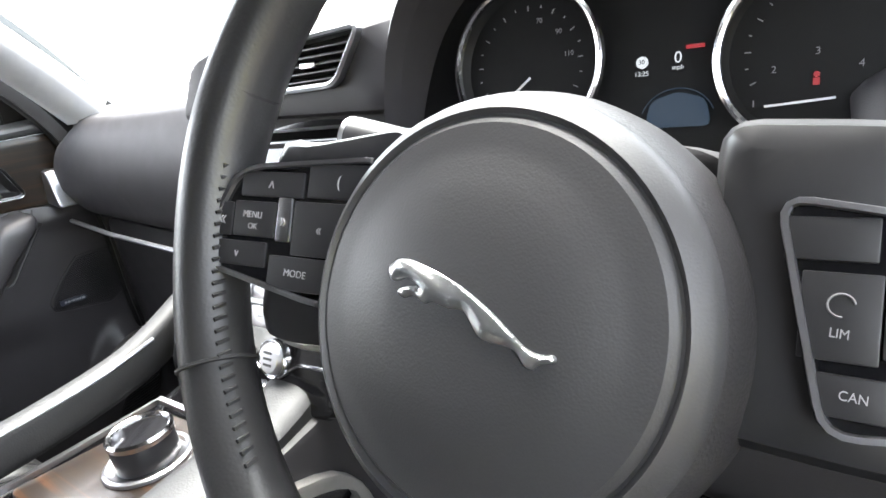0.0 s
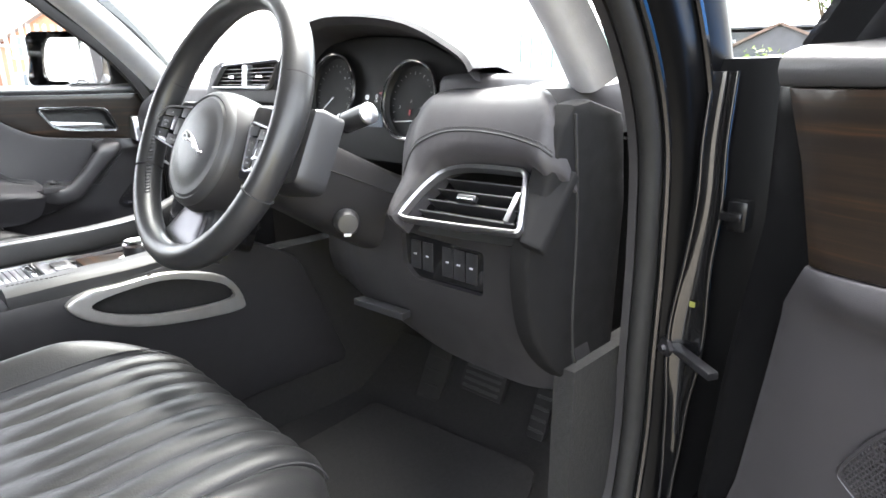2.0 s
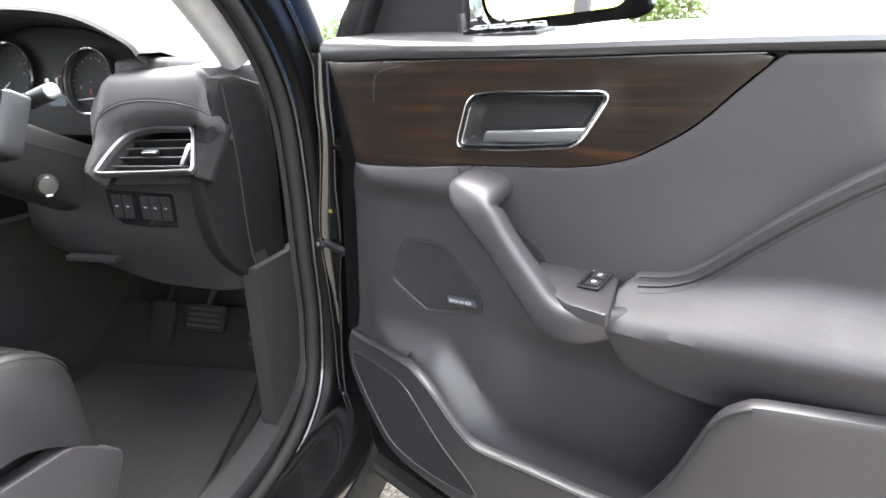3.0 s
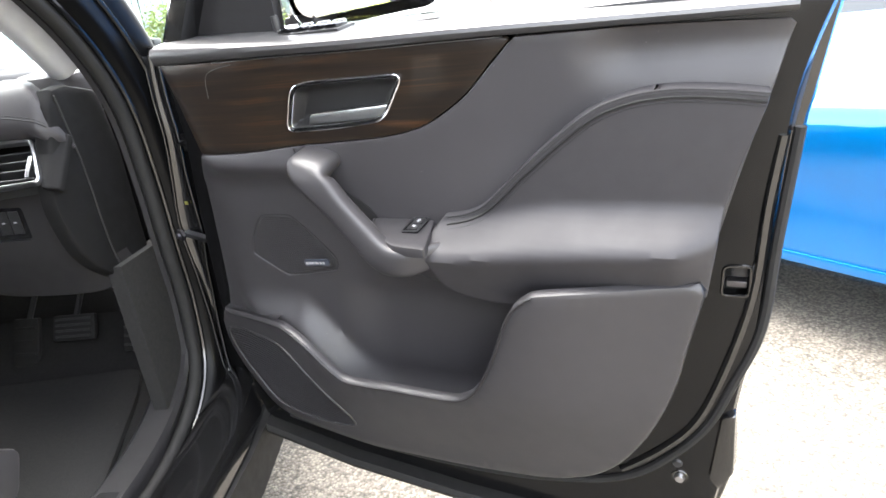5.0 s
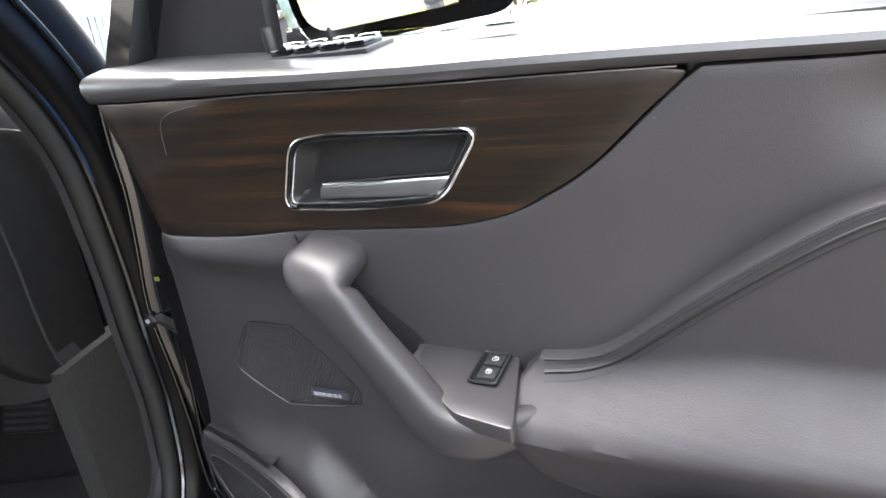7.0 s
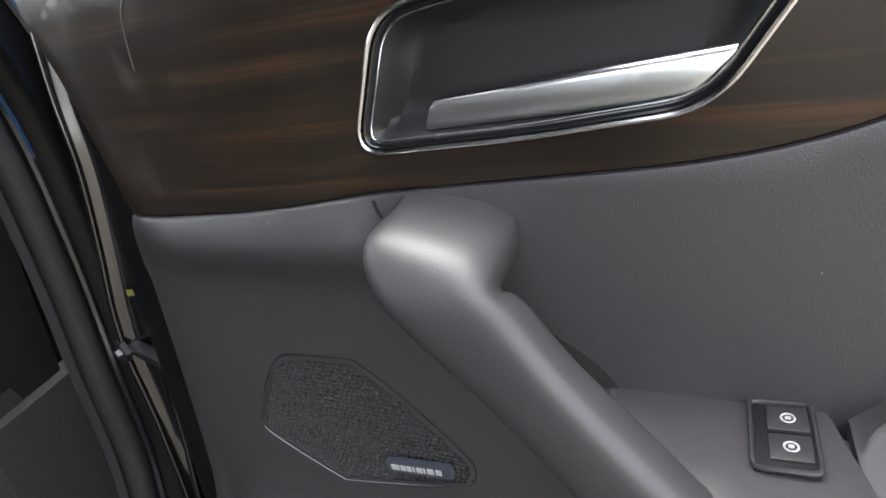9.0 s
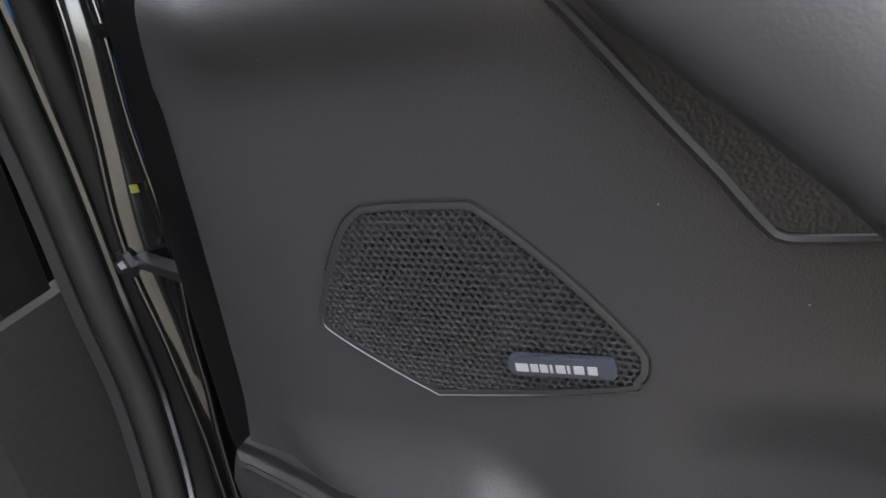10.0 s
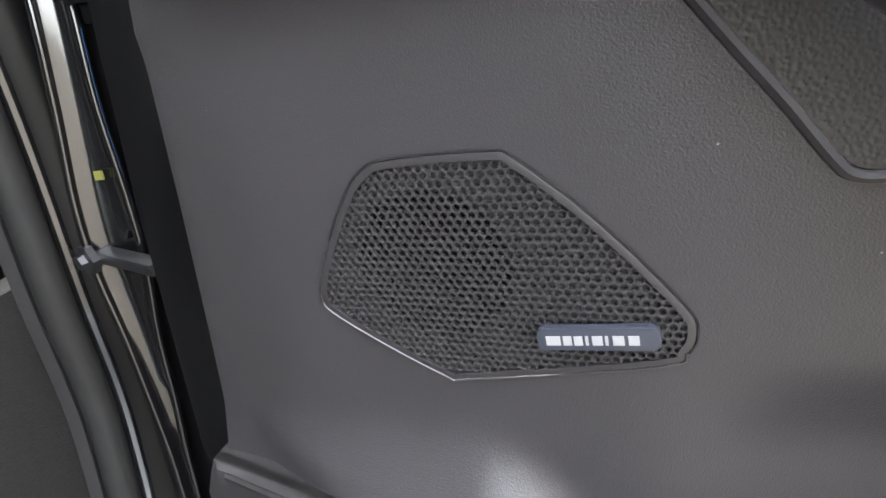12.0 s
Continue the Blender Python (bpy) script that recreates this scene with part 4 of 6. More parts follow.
part("top_pad", top, LEATHER2, dash, "leather grained upper dash pad")
# binnacle hood, an arch drawn forwards
arch = [Vector((x, 0, z)) for x, z in ((-0.275, 0.955), (-0.268, 1.02), (-0.245, 1.085), (-0.2, 1.128), (-0.12, 1.148), (-0.03, 1.146), (0.06, 1.134), (0.12, 1.117), (0.17, 1.094), (0.2, 1.077), (0.214, 1.06))]
arch = catmull(arch, 5, False)
rings = []
for y, s, dz in ((0.262, 0.985, -0.006), (0.25, 0.995, -0.001), (0.245, 1.0, 0.002), (0.25, 1.01, 0.006), (0.30, 1.012, 0.008), (0.40, 1.0, -0.012), (0.52, 0.95, -0.045), (0.62, 0.9, -0.075)):
    rings.append([Vector((-0.03 + (p.x + 0.03) * s, y + 0.03 * step(0.0, 0.24, p.x) * (1 if y < 0.35 else 0) * 0, 0.95 + (p.z - 0.95) * s + dz)) for p in arch])
inner = [[Vector((-0.03 + (p.x + 0.03) * s, y, 0.95 + (p.z - 0.95) * s + dz)) for p in arch] for y, s, dz in ((0.262, 0.985, -0.006), (0.30, 0.955, -0.008), (0.36, 0.92, -0.014))]
part("binnacle_hood", joined([loft(rings, False), loft(inner, False)]), LEATHER2, dash, "curved leather hood over the dials")
part("hood_end", box(0.12, 0.275, 0.99, 0.232, 0.42, 1.062, 0.022, seg=3), LEATHER2, dash, "padded end under the hood")
# instrument cluster
CL = frame_of((-0.075, 0.292, 1.015), (1, 0, 0), (0, 0.2, 0.98))
cluster = thing("instrument_cluster", "dark instrument cluster with two chrome ringed dials", "instrument cluster", CL)
part("face", sheet(chamfer([(-0.205, -0.09), (-0.2, 0.05), (-0.15, 0.1), (-0.02, 0.115), (0.12, 0.105), (0.24, 0.06), (0.245, -0.05), (0.2, -0.09)], 0.03, 5), lambda x, y: 0.0, 0.01, 0.06, 0.004), DIAL, cluster, "smoked black dial panel")
TFT = glow("display_white", (0.75, 0.8, 0.85), 0.06)
BLUE = glow("display_blue", (0.03, 0.16, 0.36), 0.009)
REDG = glow("warning_red", (1.0, 0.03, 0.05), 0.022)
for cx, cy, r, nums in ((-0.073, 0.02, 0.064, "speed"), (0.131, 0.008, 0.059, "revs")):
    dial = part("dial", lathe([(0, -0.004), (r * 0.9, -0.004), (r * 0.96, 0.0), (r, 0.006)], 56), DIAL, cluster, "deep black dial", at=pose(cx, cy, 0.006))
    part("ring", lathe([(r - 0.003, 0.004), (r - 0.0022, 0.0075), (r, 0.0085), (r + 0.0022, 0.0075), (r + 0.003, 0.003)], 72), CHROME, dial, "bright chrome dial ring")
    for k in range(17):
        a = radians(205 - 230 * k / 16)
        l = 0.004 if k % 2 == 0 else 0.002
        part("tick", box(-0.0004, r * 0.74 - l, 0, 0.0004, r * 0.74, 0.0006), DIMW, dial, smooth=False, at=pose(0, 0, -0.003, 0, 0, math.degrees(a) - 90))
    if nums == "revs":
        for s, x, y in (("1", -0.037, -0.031), ("2", -0.026, -0.010), ("3", -0.002, -0.001), ("4", 0.021, -0.011)):
            lettering("number", s, 0.0065, DIMW, dial, pose(x, y, -0.003))
        part("needle", box(-0.03, -0.0007, 0.0, 0.009, 0.0007, 0.0012), WHITE, dial, "white needle", at=pose(0, -0.031, 0.0, 0, 0, 4))
        part("warning_light", joined([lathe([(0, 0.0008), (0.0018, 0.0008), (0.0018, 0)], 10), box(-0.0018, -0.0065, 0, 0.0018, -0.0022, 0.0008)]), REDG, dial, "red belt warning light", at=pose(-0.002, -0.015, -0.003))
    else:
        for k, s in ((0, "110"), (1, "90"), (2, "70")):
            a = radians(10 + 32 * k)
            lettering("number", s, 0.0055, DIMW, dial, pose(r * 0.56 * math.cos(a), r * 0.56 * math.sin(a), -0.003))
        part("needle", box(-0.034, -0.0008, 0, 0.004, 0.0008, 0.0012), WHITE, dial, "white needle", at=pose(0, -0.012, 0, 0, 0, 38))
lettering("number", "0", 0.011, TFT, cluster, pose(0.045, 0.013, 0.003))
lettering("lettering", "mph", 0.0045, TFT, cluster, pose(0.045, 0.0065, 0.003))
lettering("clock", "13:25", 0.0048, TFT, cluster, pose(0.0195, 0.0042, 0.003))
part("speed_sign", lathe([(0, 0.003), (0.0042, 0.003), (0.0042, 0.001)], 20), TFT, cluster, "round speed limit sign", at=pose(0.0195, 0.0125, 0))
lettering("sign_number", "30", 0.0046, GLOSSB, cluster, pose(0.0195, 0.0125, 0.0034))
part("warning_bar", box(0.05, 0.0185, 0.001, 0.062, 0.021, 0.0024), REDG, cluster, "small red warning text bar", smooth=False)
part("blue_glow", slab(chamfer([(0.022, -0.035), (0.026, -0.016), (0.045, -0.010), (0.064, -0.016), (0.068, -0.035)], 0.006), 0.001), BLUE, cluster, "dim blue display", smooth=False, at=pose(0, 0, 0.002))
part("display_arc", sweep([(0.045 + 0.026 * math.cos(a), -0.032 + 0.024 * math.sin(a), 0.003) for a in [0.35 + 2.45 * k / 20 for k in range(21)]], round_profile(0.0004, 4)), BLUE, cluster)
# outer vent under its padded brow
VENT = frame_of((0.168, 0.166, 0.879), (0.9993, 0.0313, 0.0215), (-0.0366, 0.6477, 0.761))
vring = catmull([(0.0, 0.0), (0.017, 0.045), (0.038, 0.071), (0.07, 0.081), (0.11, 0.083)], 4, False) + chamfer([(0.11, 0.083), (0.163, 0.082), (0.19, 0.003), (0.1, -0.001)], 0.009, 4)[5:15] + [Vector((0.1, -0.001)), Vector((0.012, -0.003))]
pod = catmull([(-0.085, 0.12), (-0.06, 0.06), (-0.028, 0.0), (0.0, -0.012)], 4, False) + [Vector(p) for p in ((0.002, 0.0), (0.012, 0.042), (0.034, 0.0755))] + catmull([(0.068, 0.087), (0.11, 0.089), (0.166, 0.088)], 3, False) + [Vector(p) for p in ((0.18, 0.082), (0.196, 0.074), (0.212, 0.085))] + catmull([(0.205, 0.12), (0.175, 0.165), (0.135, 0.206), (0.076, 0.238), (0.0, 0.246), (-0.06, 0.22), (-0.09, 0.17)], 4, False)
vent = thing("side_air_vent", "slatted black air vent in a bright chrome frame", "air vent", VENT)
def brow_h(u, v):
    return 0.018 + 0.03 * math.sin(math.pi * max(0, min(1, (v - 0.06) / 0.2))) - 0.05 * step(0.0, -0.09, u) - 0.05 * step(0.15, 0.25, v) - 0.022 * step(0.186, 0.212, u)


part("brow_pad", sheet(pod, brow_h, 0.03, 0.011, 0.012), LEATHER2, dash, "padded leather brow above the side vent", at=VENT)
seam = catmull([(-0.035, 0.06), (-0.012, 0.088), (0.03, 0.108), (0.08, 0.113), (0.14, 0.108), (0.2, 0.095)], 10, False)
part("brow_seam", sweep([(p.x, p.y, brow_h(p.x, p.y) - 0.0006) for p in seam], round_profile(0.0016, 6)), LEATHER, dash, "dark seam across the brow", at=VENT)
bits = []
for a, b in zip(seam, seam[1:]):
    n = Vector((-(b - a).y, (b - a).x)).normalized() * 0.004
    p, q = a + n, a.lerp(b, 0.55) + n
    bits.append(sweep([(p.x, p.y, brow_h(p.x, p.y) + 0.0002), (q.x, q.y, brow_h(q.x, q.y) + 0.0002)], round_profile(0.0008, 4)))
tagged(part("stitching", joined(bits), THREAD, dash, "row of dark stitches", at=VENT), kind="stuff")
part("frame", sweep([(p.x, p.y, 0.004) for p in vring], [(-0.0035, -0.006), (-0.0035, 0.0035), (-0.001, 0.006), (0.0025, 0.0035), (0.0035, -0.006)], True), SATIN, vent, "satin chrome frame")
part("duct", sheet(inset(vring, 0.001), lambda u, v: -0.035, 0.001, 0.03, 0), HOLE, vent, "dark duct")
for k, v in enumerate((0.016, 0.033, 0.05, 0.066)):
    x0 = 0.012 + v * 0.42
    part("slat", box(x0, v - 0.0012, -0.03, 0.176 - v * 0.22, v + 0.0012, -0.003, 0.0008), SMOOTH, vent, at=pose(0, 0, 0, 0, 0, 0))
part("tab", box(0.075, 0.036, -0.006, 0.105, 0.045, 0.002, 0.002), SMOOTH, vent, "chrome edged slider")
part("tab_edge", box(0.077, 0.0365, 0.001, 0.103, 0.0385, 0.0032, 0.0006), CHROME, vent)
part("thumb_wheel", box(0.158, 0.016, -0.01, 0.166, 0.056, 0.002, 0.002), SATIN, vent, "ribbed thumb wheel", at=pose(0, 0, 0, 0, 0, 0))
part("end_cap", sheet(chamfer([(0.190, -0.006), (0.164, 0.082), (0.18, 0.1), (0.214, 0.1), (0.214, -0.006)], 0.004, 4), lambda u, v: 0.001 - 0.012 * step(0.19, 0.214, u), 0.008, 0.006, 0.004), DARKP, vent, "dark outer corner")
# lower dash and switches
LOW = frame_of((0, 0.235, 0), (1, 0, 0), (0, 0, 1))
lowring = [Vector(p) for p in ((-0.15, 0.865), (-0.08, 0.88), (0.05, 0.87), (0.12, 0.872), (0.165, 0.868), (0.25, 0.868), (0.355, 0.872))] + catmull([(0.372, 0.84), (0.372, 0.78), (0.374, 0.72), (0.376, 0.675)], 4, False) + catmull([(0.366, 0.655), (0.33, 0.648), (0.25, 0.645), (0.14, 0.65), (0.03, 0.68), (-0.08, 0.69), (-0.16, 0.7)], 4, False)
swring = chamfer([(0.1, 0.84), (0.262, 0.836), (0.262, 0.775), (0.13, 0.771), (0.104, 0.79)], 0.008, 3)
part("knee_panel", sheet(lowring, lambda x, z: 0.012 - 0.03 * step(0.76, 0.65, z) - 0.03 * step(0.3, 0.42, x) - 0.04 * step(0.02, -0.16, x), 0.04, 0.03, 0.012, [swring]), PLASTIC, dash, "black knee panel", at=LOW)
swp = part("switch_panel", slab(inset(swring, 0.001), 0.006, 0.001), GLOSSB, dash, "gloss black switch panel", smooth=False, at=LOW @ pose(0, 0, 0.004))
for x in (0.125, 0.15, 0.19, 0.212, 0.235):
    k = part("push_switch", box(x - 0.01, 0.785, 0, x + 0.01, 0.828, 0.0025, 0.001), SMOOTH, swp)
    part("symbol", box(x - 0.003, 0.806, 0.0025, x + 0.003, 0.8085, 0.003), WHITE, k, smooth=False)
part("under_cover", box(-0.08, 0.0, 0.0, 0.03, 0.02, 0.012, 0.003), SMOOTH, dash, at=pose(0.08, 0.21, 0.70, 0, 0, 5))
# column shroud, stalk, release knob
colum = thing("steering_column", "black steering column shroud with stalks", "steering column")
section = catmull([(-0.06, 0.008), (-0.045, 0.026), (0.0, 0.031), (0.045, 0.026), (0.06, 0.008), (0.065, -0.03), (0.05, -0.085), (0.0, -0.098), (-0.05, -0.085), (-0.065, -0.03)], 5)
part("shroud", loft([[Vector((p.x * s - 0.005, y + 0.05 * dz, 0.985 + dz + p.y * s)) for p in section] for y, s, dz in ((0.060, 0.8, 0.0), (0.064, 0.92, 0.0), (0.075, 1.0, -0.005), (0.12, 1.04, -0.028), (0.16, 1.07, -0.05), (0.26, 1.12, -0.098), (0.34, 1.15, -0.13))]), PLASTIC, colum, "moulded shroud")
part("shroud_split", sweep([(0.062, 0.08, 0.955), (0.068, 0.2, 0.905), (0.072, 0.3, 0.86)], round_profile(0.0012, 5)), HOLE, colum)
for sx in (1, -1):
    s0, s1 = Vector((0.05 * sx, 0.115, 0.982)), Vector((0.176 * sx - 0.004, 0.112, 1.014))
    stalk = part("stalk", sweep([s0, s0.lerp(s1, 0.3), s0.lerp(s1, 0.45), s0.lerp(s1, 0.85), s1], round_profile(0.0132, 16), scale=lambda t: 0.62 + 0.38 * step(0.2, 0.6, t)), SMOOTH, colum, "black control stalk")
    d = (s1 - s0).normalized()
    part("stalk_cap", sweep([s1 - d * 0.001, s1 + d * 0.004, s1 + d * 0.006], round_profile(0.0128, 20), scale=lambda t: 1 - 0.25 * step(0.6, 1, t)), SATIN, stalk, "silver end cap")
    part("stalk_band", sweep([s0.lerp(s1, 0.62), s0.lerp(s1, 0.65)], round_profile(0.0138, 16)), GLOSSB, stalk)
knob = part("column_adjuster", lathe([(0, 0.022), (0.014, 0.021), (0.018, 0.014), (0.019, 0)], 18), SMOOTH, colum, "column adjuster knob", at=frame_of((0.066, 0.15, 0.86), (0.5, 0.87, 0), (0, 0, 1)))
part("paddle", slab(chamfer([(0.09, 0.005), (0.125, 0.012), (0.13, -0.045), (0.1, -0.05)], 0.008), 0.004, 0.001), SATIN, wheel, "silver gear paddle", at=pose(0, 0, -0.045))
part("icons", box(-0.005, -0.002, 0, 0.005, 0.002, 0.001), WHITE, colum, "white markings", smooth=False, at=frame_of((0.088, 0.135, 0.846), (0.5, 0.87, 0), (0, 0, 1)))
# centre vents
CV = frame_of((-0.465, 0.295, 1.068), (1, 0, 0), (0, 0.12, 0.99))
cv = thing("centre_air_vents", "pair of slatted air vents in a chrome surround", "air vent", CV)
cvr = chamfer([(-0.152, -0.026), (-0.095, 0.022), (0.14, 0.028), (0.098, -0.026)], 0.014, 5)
part("frame", sweep([(p.x, p.y, 0.003) for p in cvr], [(-0.003, -0.005), (-0.003, 0.003), (0, 0.005), (0.003, 0.003), (0.003, -0.005)], True), SATIN, cv, "satin chrome frame")
part("duct", sheet(inset(cvr, 0.001), lambda u, v: -0.03, 0.001, 0.04, 0), HOLE, cv)
for v in (-0.0185, -0.0105, -0.0025, 0.0055, 0.0135):
    t = (v + 0.026) / 0.05
    for a, b in ((-0.148 + 0.06 * t, -0.012), (0.01, 0.1 + 0.036 * t)):
        part("slat", box(a + 0.004, v - 0.001, -0.028, b - 0.002, v + 0.001, -0.001, 0.0005), SMOOTH, cv)
for x in (-0.062, 0.058):
    part("tab", box(x - 0.012, -0.006, -0.004, x + 0.012, 0.0, 0.003, 0.001), CHROME, cv)
part("divider", box(-0.012, -0.025, -0.01, 0.01, 0.025, 0.004, 0.002), SATIN, cv, "chrome divider")
part("vent_shroud", sheet(chamfer([(-0.215, -0.05), (-0.17, 0.03), (-0.1, 0.055), (0.14, 0.06), (0.2, 0.04), (0.205, -0.06)], 0.03, 5), lambda u, v: -0.004 - 0.05 * step(0.02, 0.07, v) - 0.03 * step(0.13, 0.21, u), 0.05, 0.025, 0.01, [cvr]), LEATHER2, dash, "leather shroud round the centre vents", at=CV)
# centre stack
CS = frame_of((-0.42, 0.17, 0.86), (1, 0, 0), (0, 0.36, 0.93))
stack = thing("centre_stack", "gloss black centre stack with climate buttons and start button", "centre stack", CS)
part("panel", sheet(chamfer([(-0.15, -0.115), (-0.155, 0.15), (0.135, 0.15), (0.125, -0.115)], 0.02, 4), lambda x, y: 0, 0.05, 0.05, 0.006), GLOSSB, stack, "piano black panel")
part("screen", slab(chamfer([(-0.125, 0.045), (-0.125, 0.14), (0.105, 0.14), (0.105, 0.045)], 0.006), 0.003), GLOSSB, stack, "blank touch screen", smooth=False, at=pose(0, 0, 0.004))
part("climate_display", slab([(-0.04, 0.012), (-0.04, 0.036), (0.09, 0.036), (0.09, 0.012)], 0.002), GLOSSB, stack, "glossy climate display", smooth=False, at=pose(0, 0, 0.004))
for row, y in ((0, 0.0), (1, -0.028)):
    for k in range(7):
        x = -0.115 + 0.034 * k
        b = part("climate_button", box(x - 0.0162, y - 0.0105, 0, x + 0.0162, y + 0.0105, 0.006, 0.0015), SATIN, stack, "brushed silver button")
        part("symbol", box(x - 0.006, y - 0.001, 0.006, x + 0.006, y + 0.002, 0.0064), GLOSSB, b, smooth=False)
for x, y, s in ((0.055, 0.0, "AUTO"), (-0.013, -0.028, "MAX A/C"), (0.055, -0.028, "A/C")):
    lettering("lettering", s, 0.006, WHITE, stack, pose(x, y + 0.005, 0.0066))
part("chrome_line", sweep([(-0.14, -0.05, 0.002), (0.0, -0.06, 0.002), (0.015, -0.078, 0.002), (0.05, -0.085, 0.002), (0.075, -0.068, 0.002), (0.12, -0.066, 0.002)], round_profile(0.0018, 6)), CHROME, stack, "thin chrome line")
start = part("start_button", lathe([(0, 0.012), (0.0135, 0.0115), (0.0155, 0.009), (0.016, 0)], 28), SATIN, stack, "round brushed start button", at=pose(0.042, -0.066, 0))
part("button_ring", lathe([(0.0165, 0), (0.0168, 0.007), (0.019, 0.008), (0.0205, 0.0)], 32), CHROME, start)
for y in (0.006, 0.0, -0.006):
    part("lettering_bar", box(-0.006, y - 0.0012, 0.0118, 0.006, y + 0.0012, 0.0124), SMOOTH, start, smooth=False)
# passenger side of the dash
PD = frame_of((0, 0.31, 0), (1, 0, 0), (0, 0, 1))
part("passenger_fascia", sheet(chamfer([(-1.17, 0.93), (-1.1, 0.872), (-0.85, 0.845), (-0.6, 0.83), (-0.6, 1.0), (-0.68, 1.05), (-1.06, 1.045), (-1.15, 1.0)], 0.03, 5), lambda x, z: 0.035 * math.sin(math.pi * max(0, min(1, (z - 0.83) / 0.22))) - 0.02, 0.06, 0.04, 0.015), LEATHER2, dash, "padded grey fascia", at=PD)
part("glove_box", sheet(chamfer([(-1.1, 0.6), (-1.12, 0.86), (-0.6, 0.82), (-0.6, 0.6)], 0.03, 4), lambda x, z: -0.03, 0.05, 0.06, 0.015), PLASTIC, dash, "black glove box lid", at=PD)
part("fascia_strip", sweep([(-1.13, 0.29, 0.865), (-0.95, 0.275, 0.852), (-0.7, 0.27, 0.835)], round_profile(0.004, 6)), SATIN, dash, "thin silver strip")
part("end_vent", sheet(chamfer([(-1.185, 0.9), (-1.165, 0.965), (-1.145, 0.96), (-1.13, 0.89)], 0.008, 3), lambda x, z: 0.03, 0.03, 0.02, 0.004), SATIN, dash, "chrome end vent", at=PD)

# ---- centre console ----
con = thing("centre_console", "padded centre console with wood, chrome and a rotary gear dial", "centre console")
part("deck", sheet(chamfer([(-0.6, -0.62), (-0.6, 0.12), (-0.55, 0.22), (-0.36, 0.2), (-0.345, -0.62)], 0.02, 3), lambda x, y: 0.706 + 0.09 * step(0.08, 0.3, y), 0.3, 0.05, 0.006), GLOSSB, con, "black deck")


def rail(x0, x1, z, start=-0.3):
    prof = []
    for t in range(14):
        a = 2 * math.pi * t / 14
        prof.append((0.5 * (x1 - x0) * math.copysign(abs(math.cos(a)) ** 0.6, math.cos(a)), 0.025 * math.copysign(abs(math.sin(a)) ** 0.6, math.sin(a))))
    xm = (x0 + x1) / 2
    return sweep(catmull([(xm, start, z - 0.004), (xm, -0.12, z), (xm, 0.0, z + 0.004), (xm - 0.005, 0.12, z + 0.02), (xm - 0.015, 0.22, z + 0.06)], 6, False), prof)


rr_ = part("padded_rail", rail(-0.39, -0.318, 0.727, -0.205), RAILM, con, "stitched leather rail")
bits = [sweep([(-0.342, -0.2 + 0.0065 * k, 0.7515 + 0.00001 * k + 0.014 * step(0.02, 0.14, -0.2 + 0.0065 * k) * 1.2), (-0.342, -0.196 + 0.0065 * k, 0.7518 + 0.014 * step(0.02, 0.14, -0.196 + 0.0065 * k) * 1.2)], round_profile(0.0009, 4)) for k in range(48)]
tagged(part("stitching", joined(bits), THREAD, rr_, "fine stitches"), kind="stuff")
part("padded_rail", rail(-0.642, -0.604, 0.738), RAILM, con, "leather rail beside the passenger")
part("rail_edge", sweep(catmull([(-0.604, -0.3, 0.757), (-0.604, -0.1, 0.762), (-0.606, 0.05, 0.768), (-0.612, 0.14, 0.782)], 5, False), round_profile(0.0025, 6)), SATIN, con, "thin silver edge")
part("console_side", sheet(chamfer([(-0.62, 0.42), (-0.62, 0.715), (-0.1, 0.725), (0.18, 0.76), (0.3, 0.7), (0.42, 0.42)], 0.03, 3), lambda y, z: 0.0, 0.06, 0.06, 0.01, [catmull([(-0.132, 0.705), (-0.06, 0.716), (0.03, 0.722), (0.12, 0.7), (0.165, 0.645), (0.07, 0.633), (-0.08, 0.664)], 3)]), PLASTIC, con, "dark console flank", at=frame_of((-0.315, 0, 0), (0, 1, 0), (0, 0, 1)))
hoop = catmull([(-0.134, 0.708), (-0.104, 0.724), (-0.055, 0.726), (0.035, 0.728), (0.13, 0.697), (0.165, 0.64), (0.145, 0.622), (0.021, 0.632), (-0.058, 0.652), (-0.112, 0.68)], 4)
hole = catmull([(-0.098, 0.702), (-0.047, 0.714), (0.033, 0.7155), (0.122, 0.685), (0.14, 0.65), (0.025, 0.653), (-0.035, 0.665), (-0.082, 0.683)], 4)
part("pocket_hoop", sheet(hoop, lambda y, z: 0.0, 0.012, 0.008, 0.003, [hole]), SILVER, con, "brushed silver pocket surround", at=frame_of((-0.303, 0, 0), (0, 1, 0), (0, 0, 1)))
part("side_pocket", box(-0.37, -0.13, 0.62, -0.364, 0.17, 0.73), HOLE, con, smooth=False)
gw = part("wood_panel", sheet(chamfer([(-0.585, -0.05), (-0.565, 0.1), (-0.41, 0.1), (-0.405, -0.055)], 0.01, 3), lambda x, y: 0.714 + 0.05 * step(0.05, 0.25, y), 0.006, 0.03, 0.003), WOOD, con, "glossy wood panel")
part("silver_surround", sweep([(x, y, 0.7155 + 0.05 * step(0.05, 0.25, y)) for x, y in ((-0.592, -0.115), (-0.59, 0.0), (-0.572, 0.108), (-0.403, 0.108), (-0.398, 0.0), (-0.398, -0.115))], [(-0.004, -0.004), (-0.004, 0.002), (0.004, 0.002), (0.004, -0.004)], True), SATIN, con, "silver surround")
dial = thing("gear_dial", "rotary gear dial with a knurled side and chrome top", "gear dial", pose(-0.487, 0.045, 0.715))
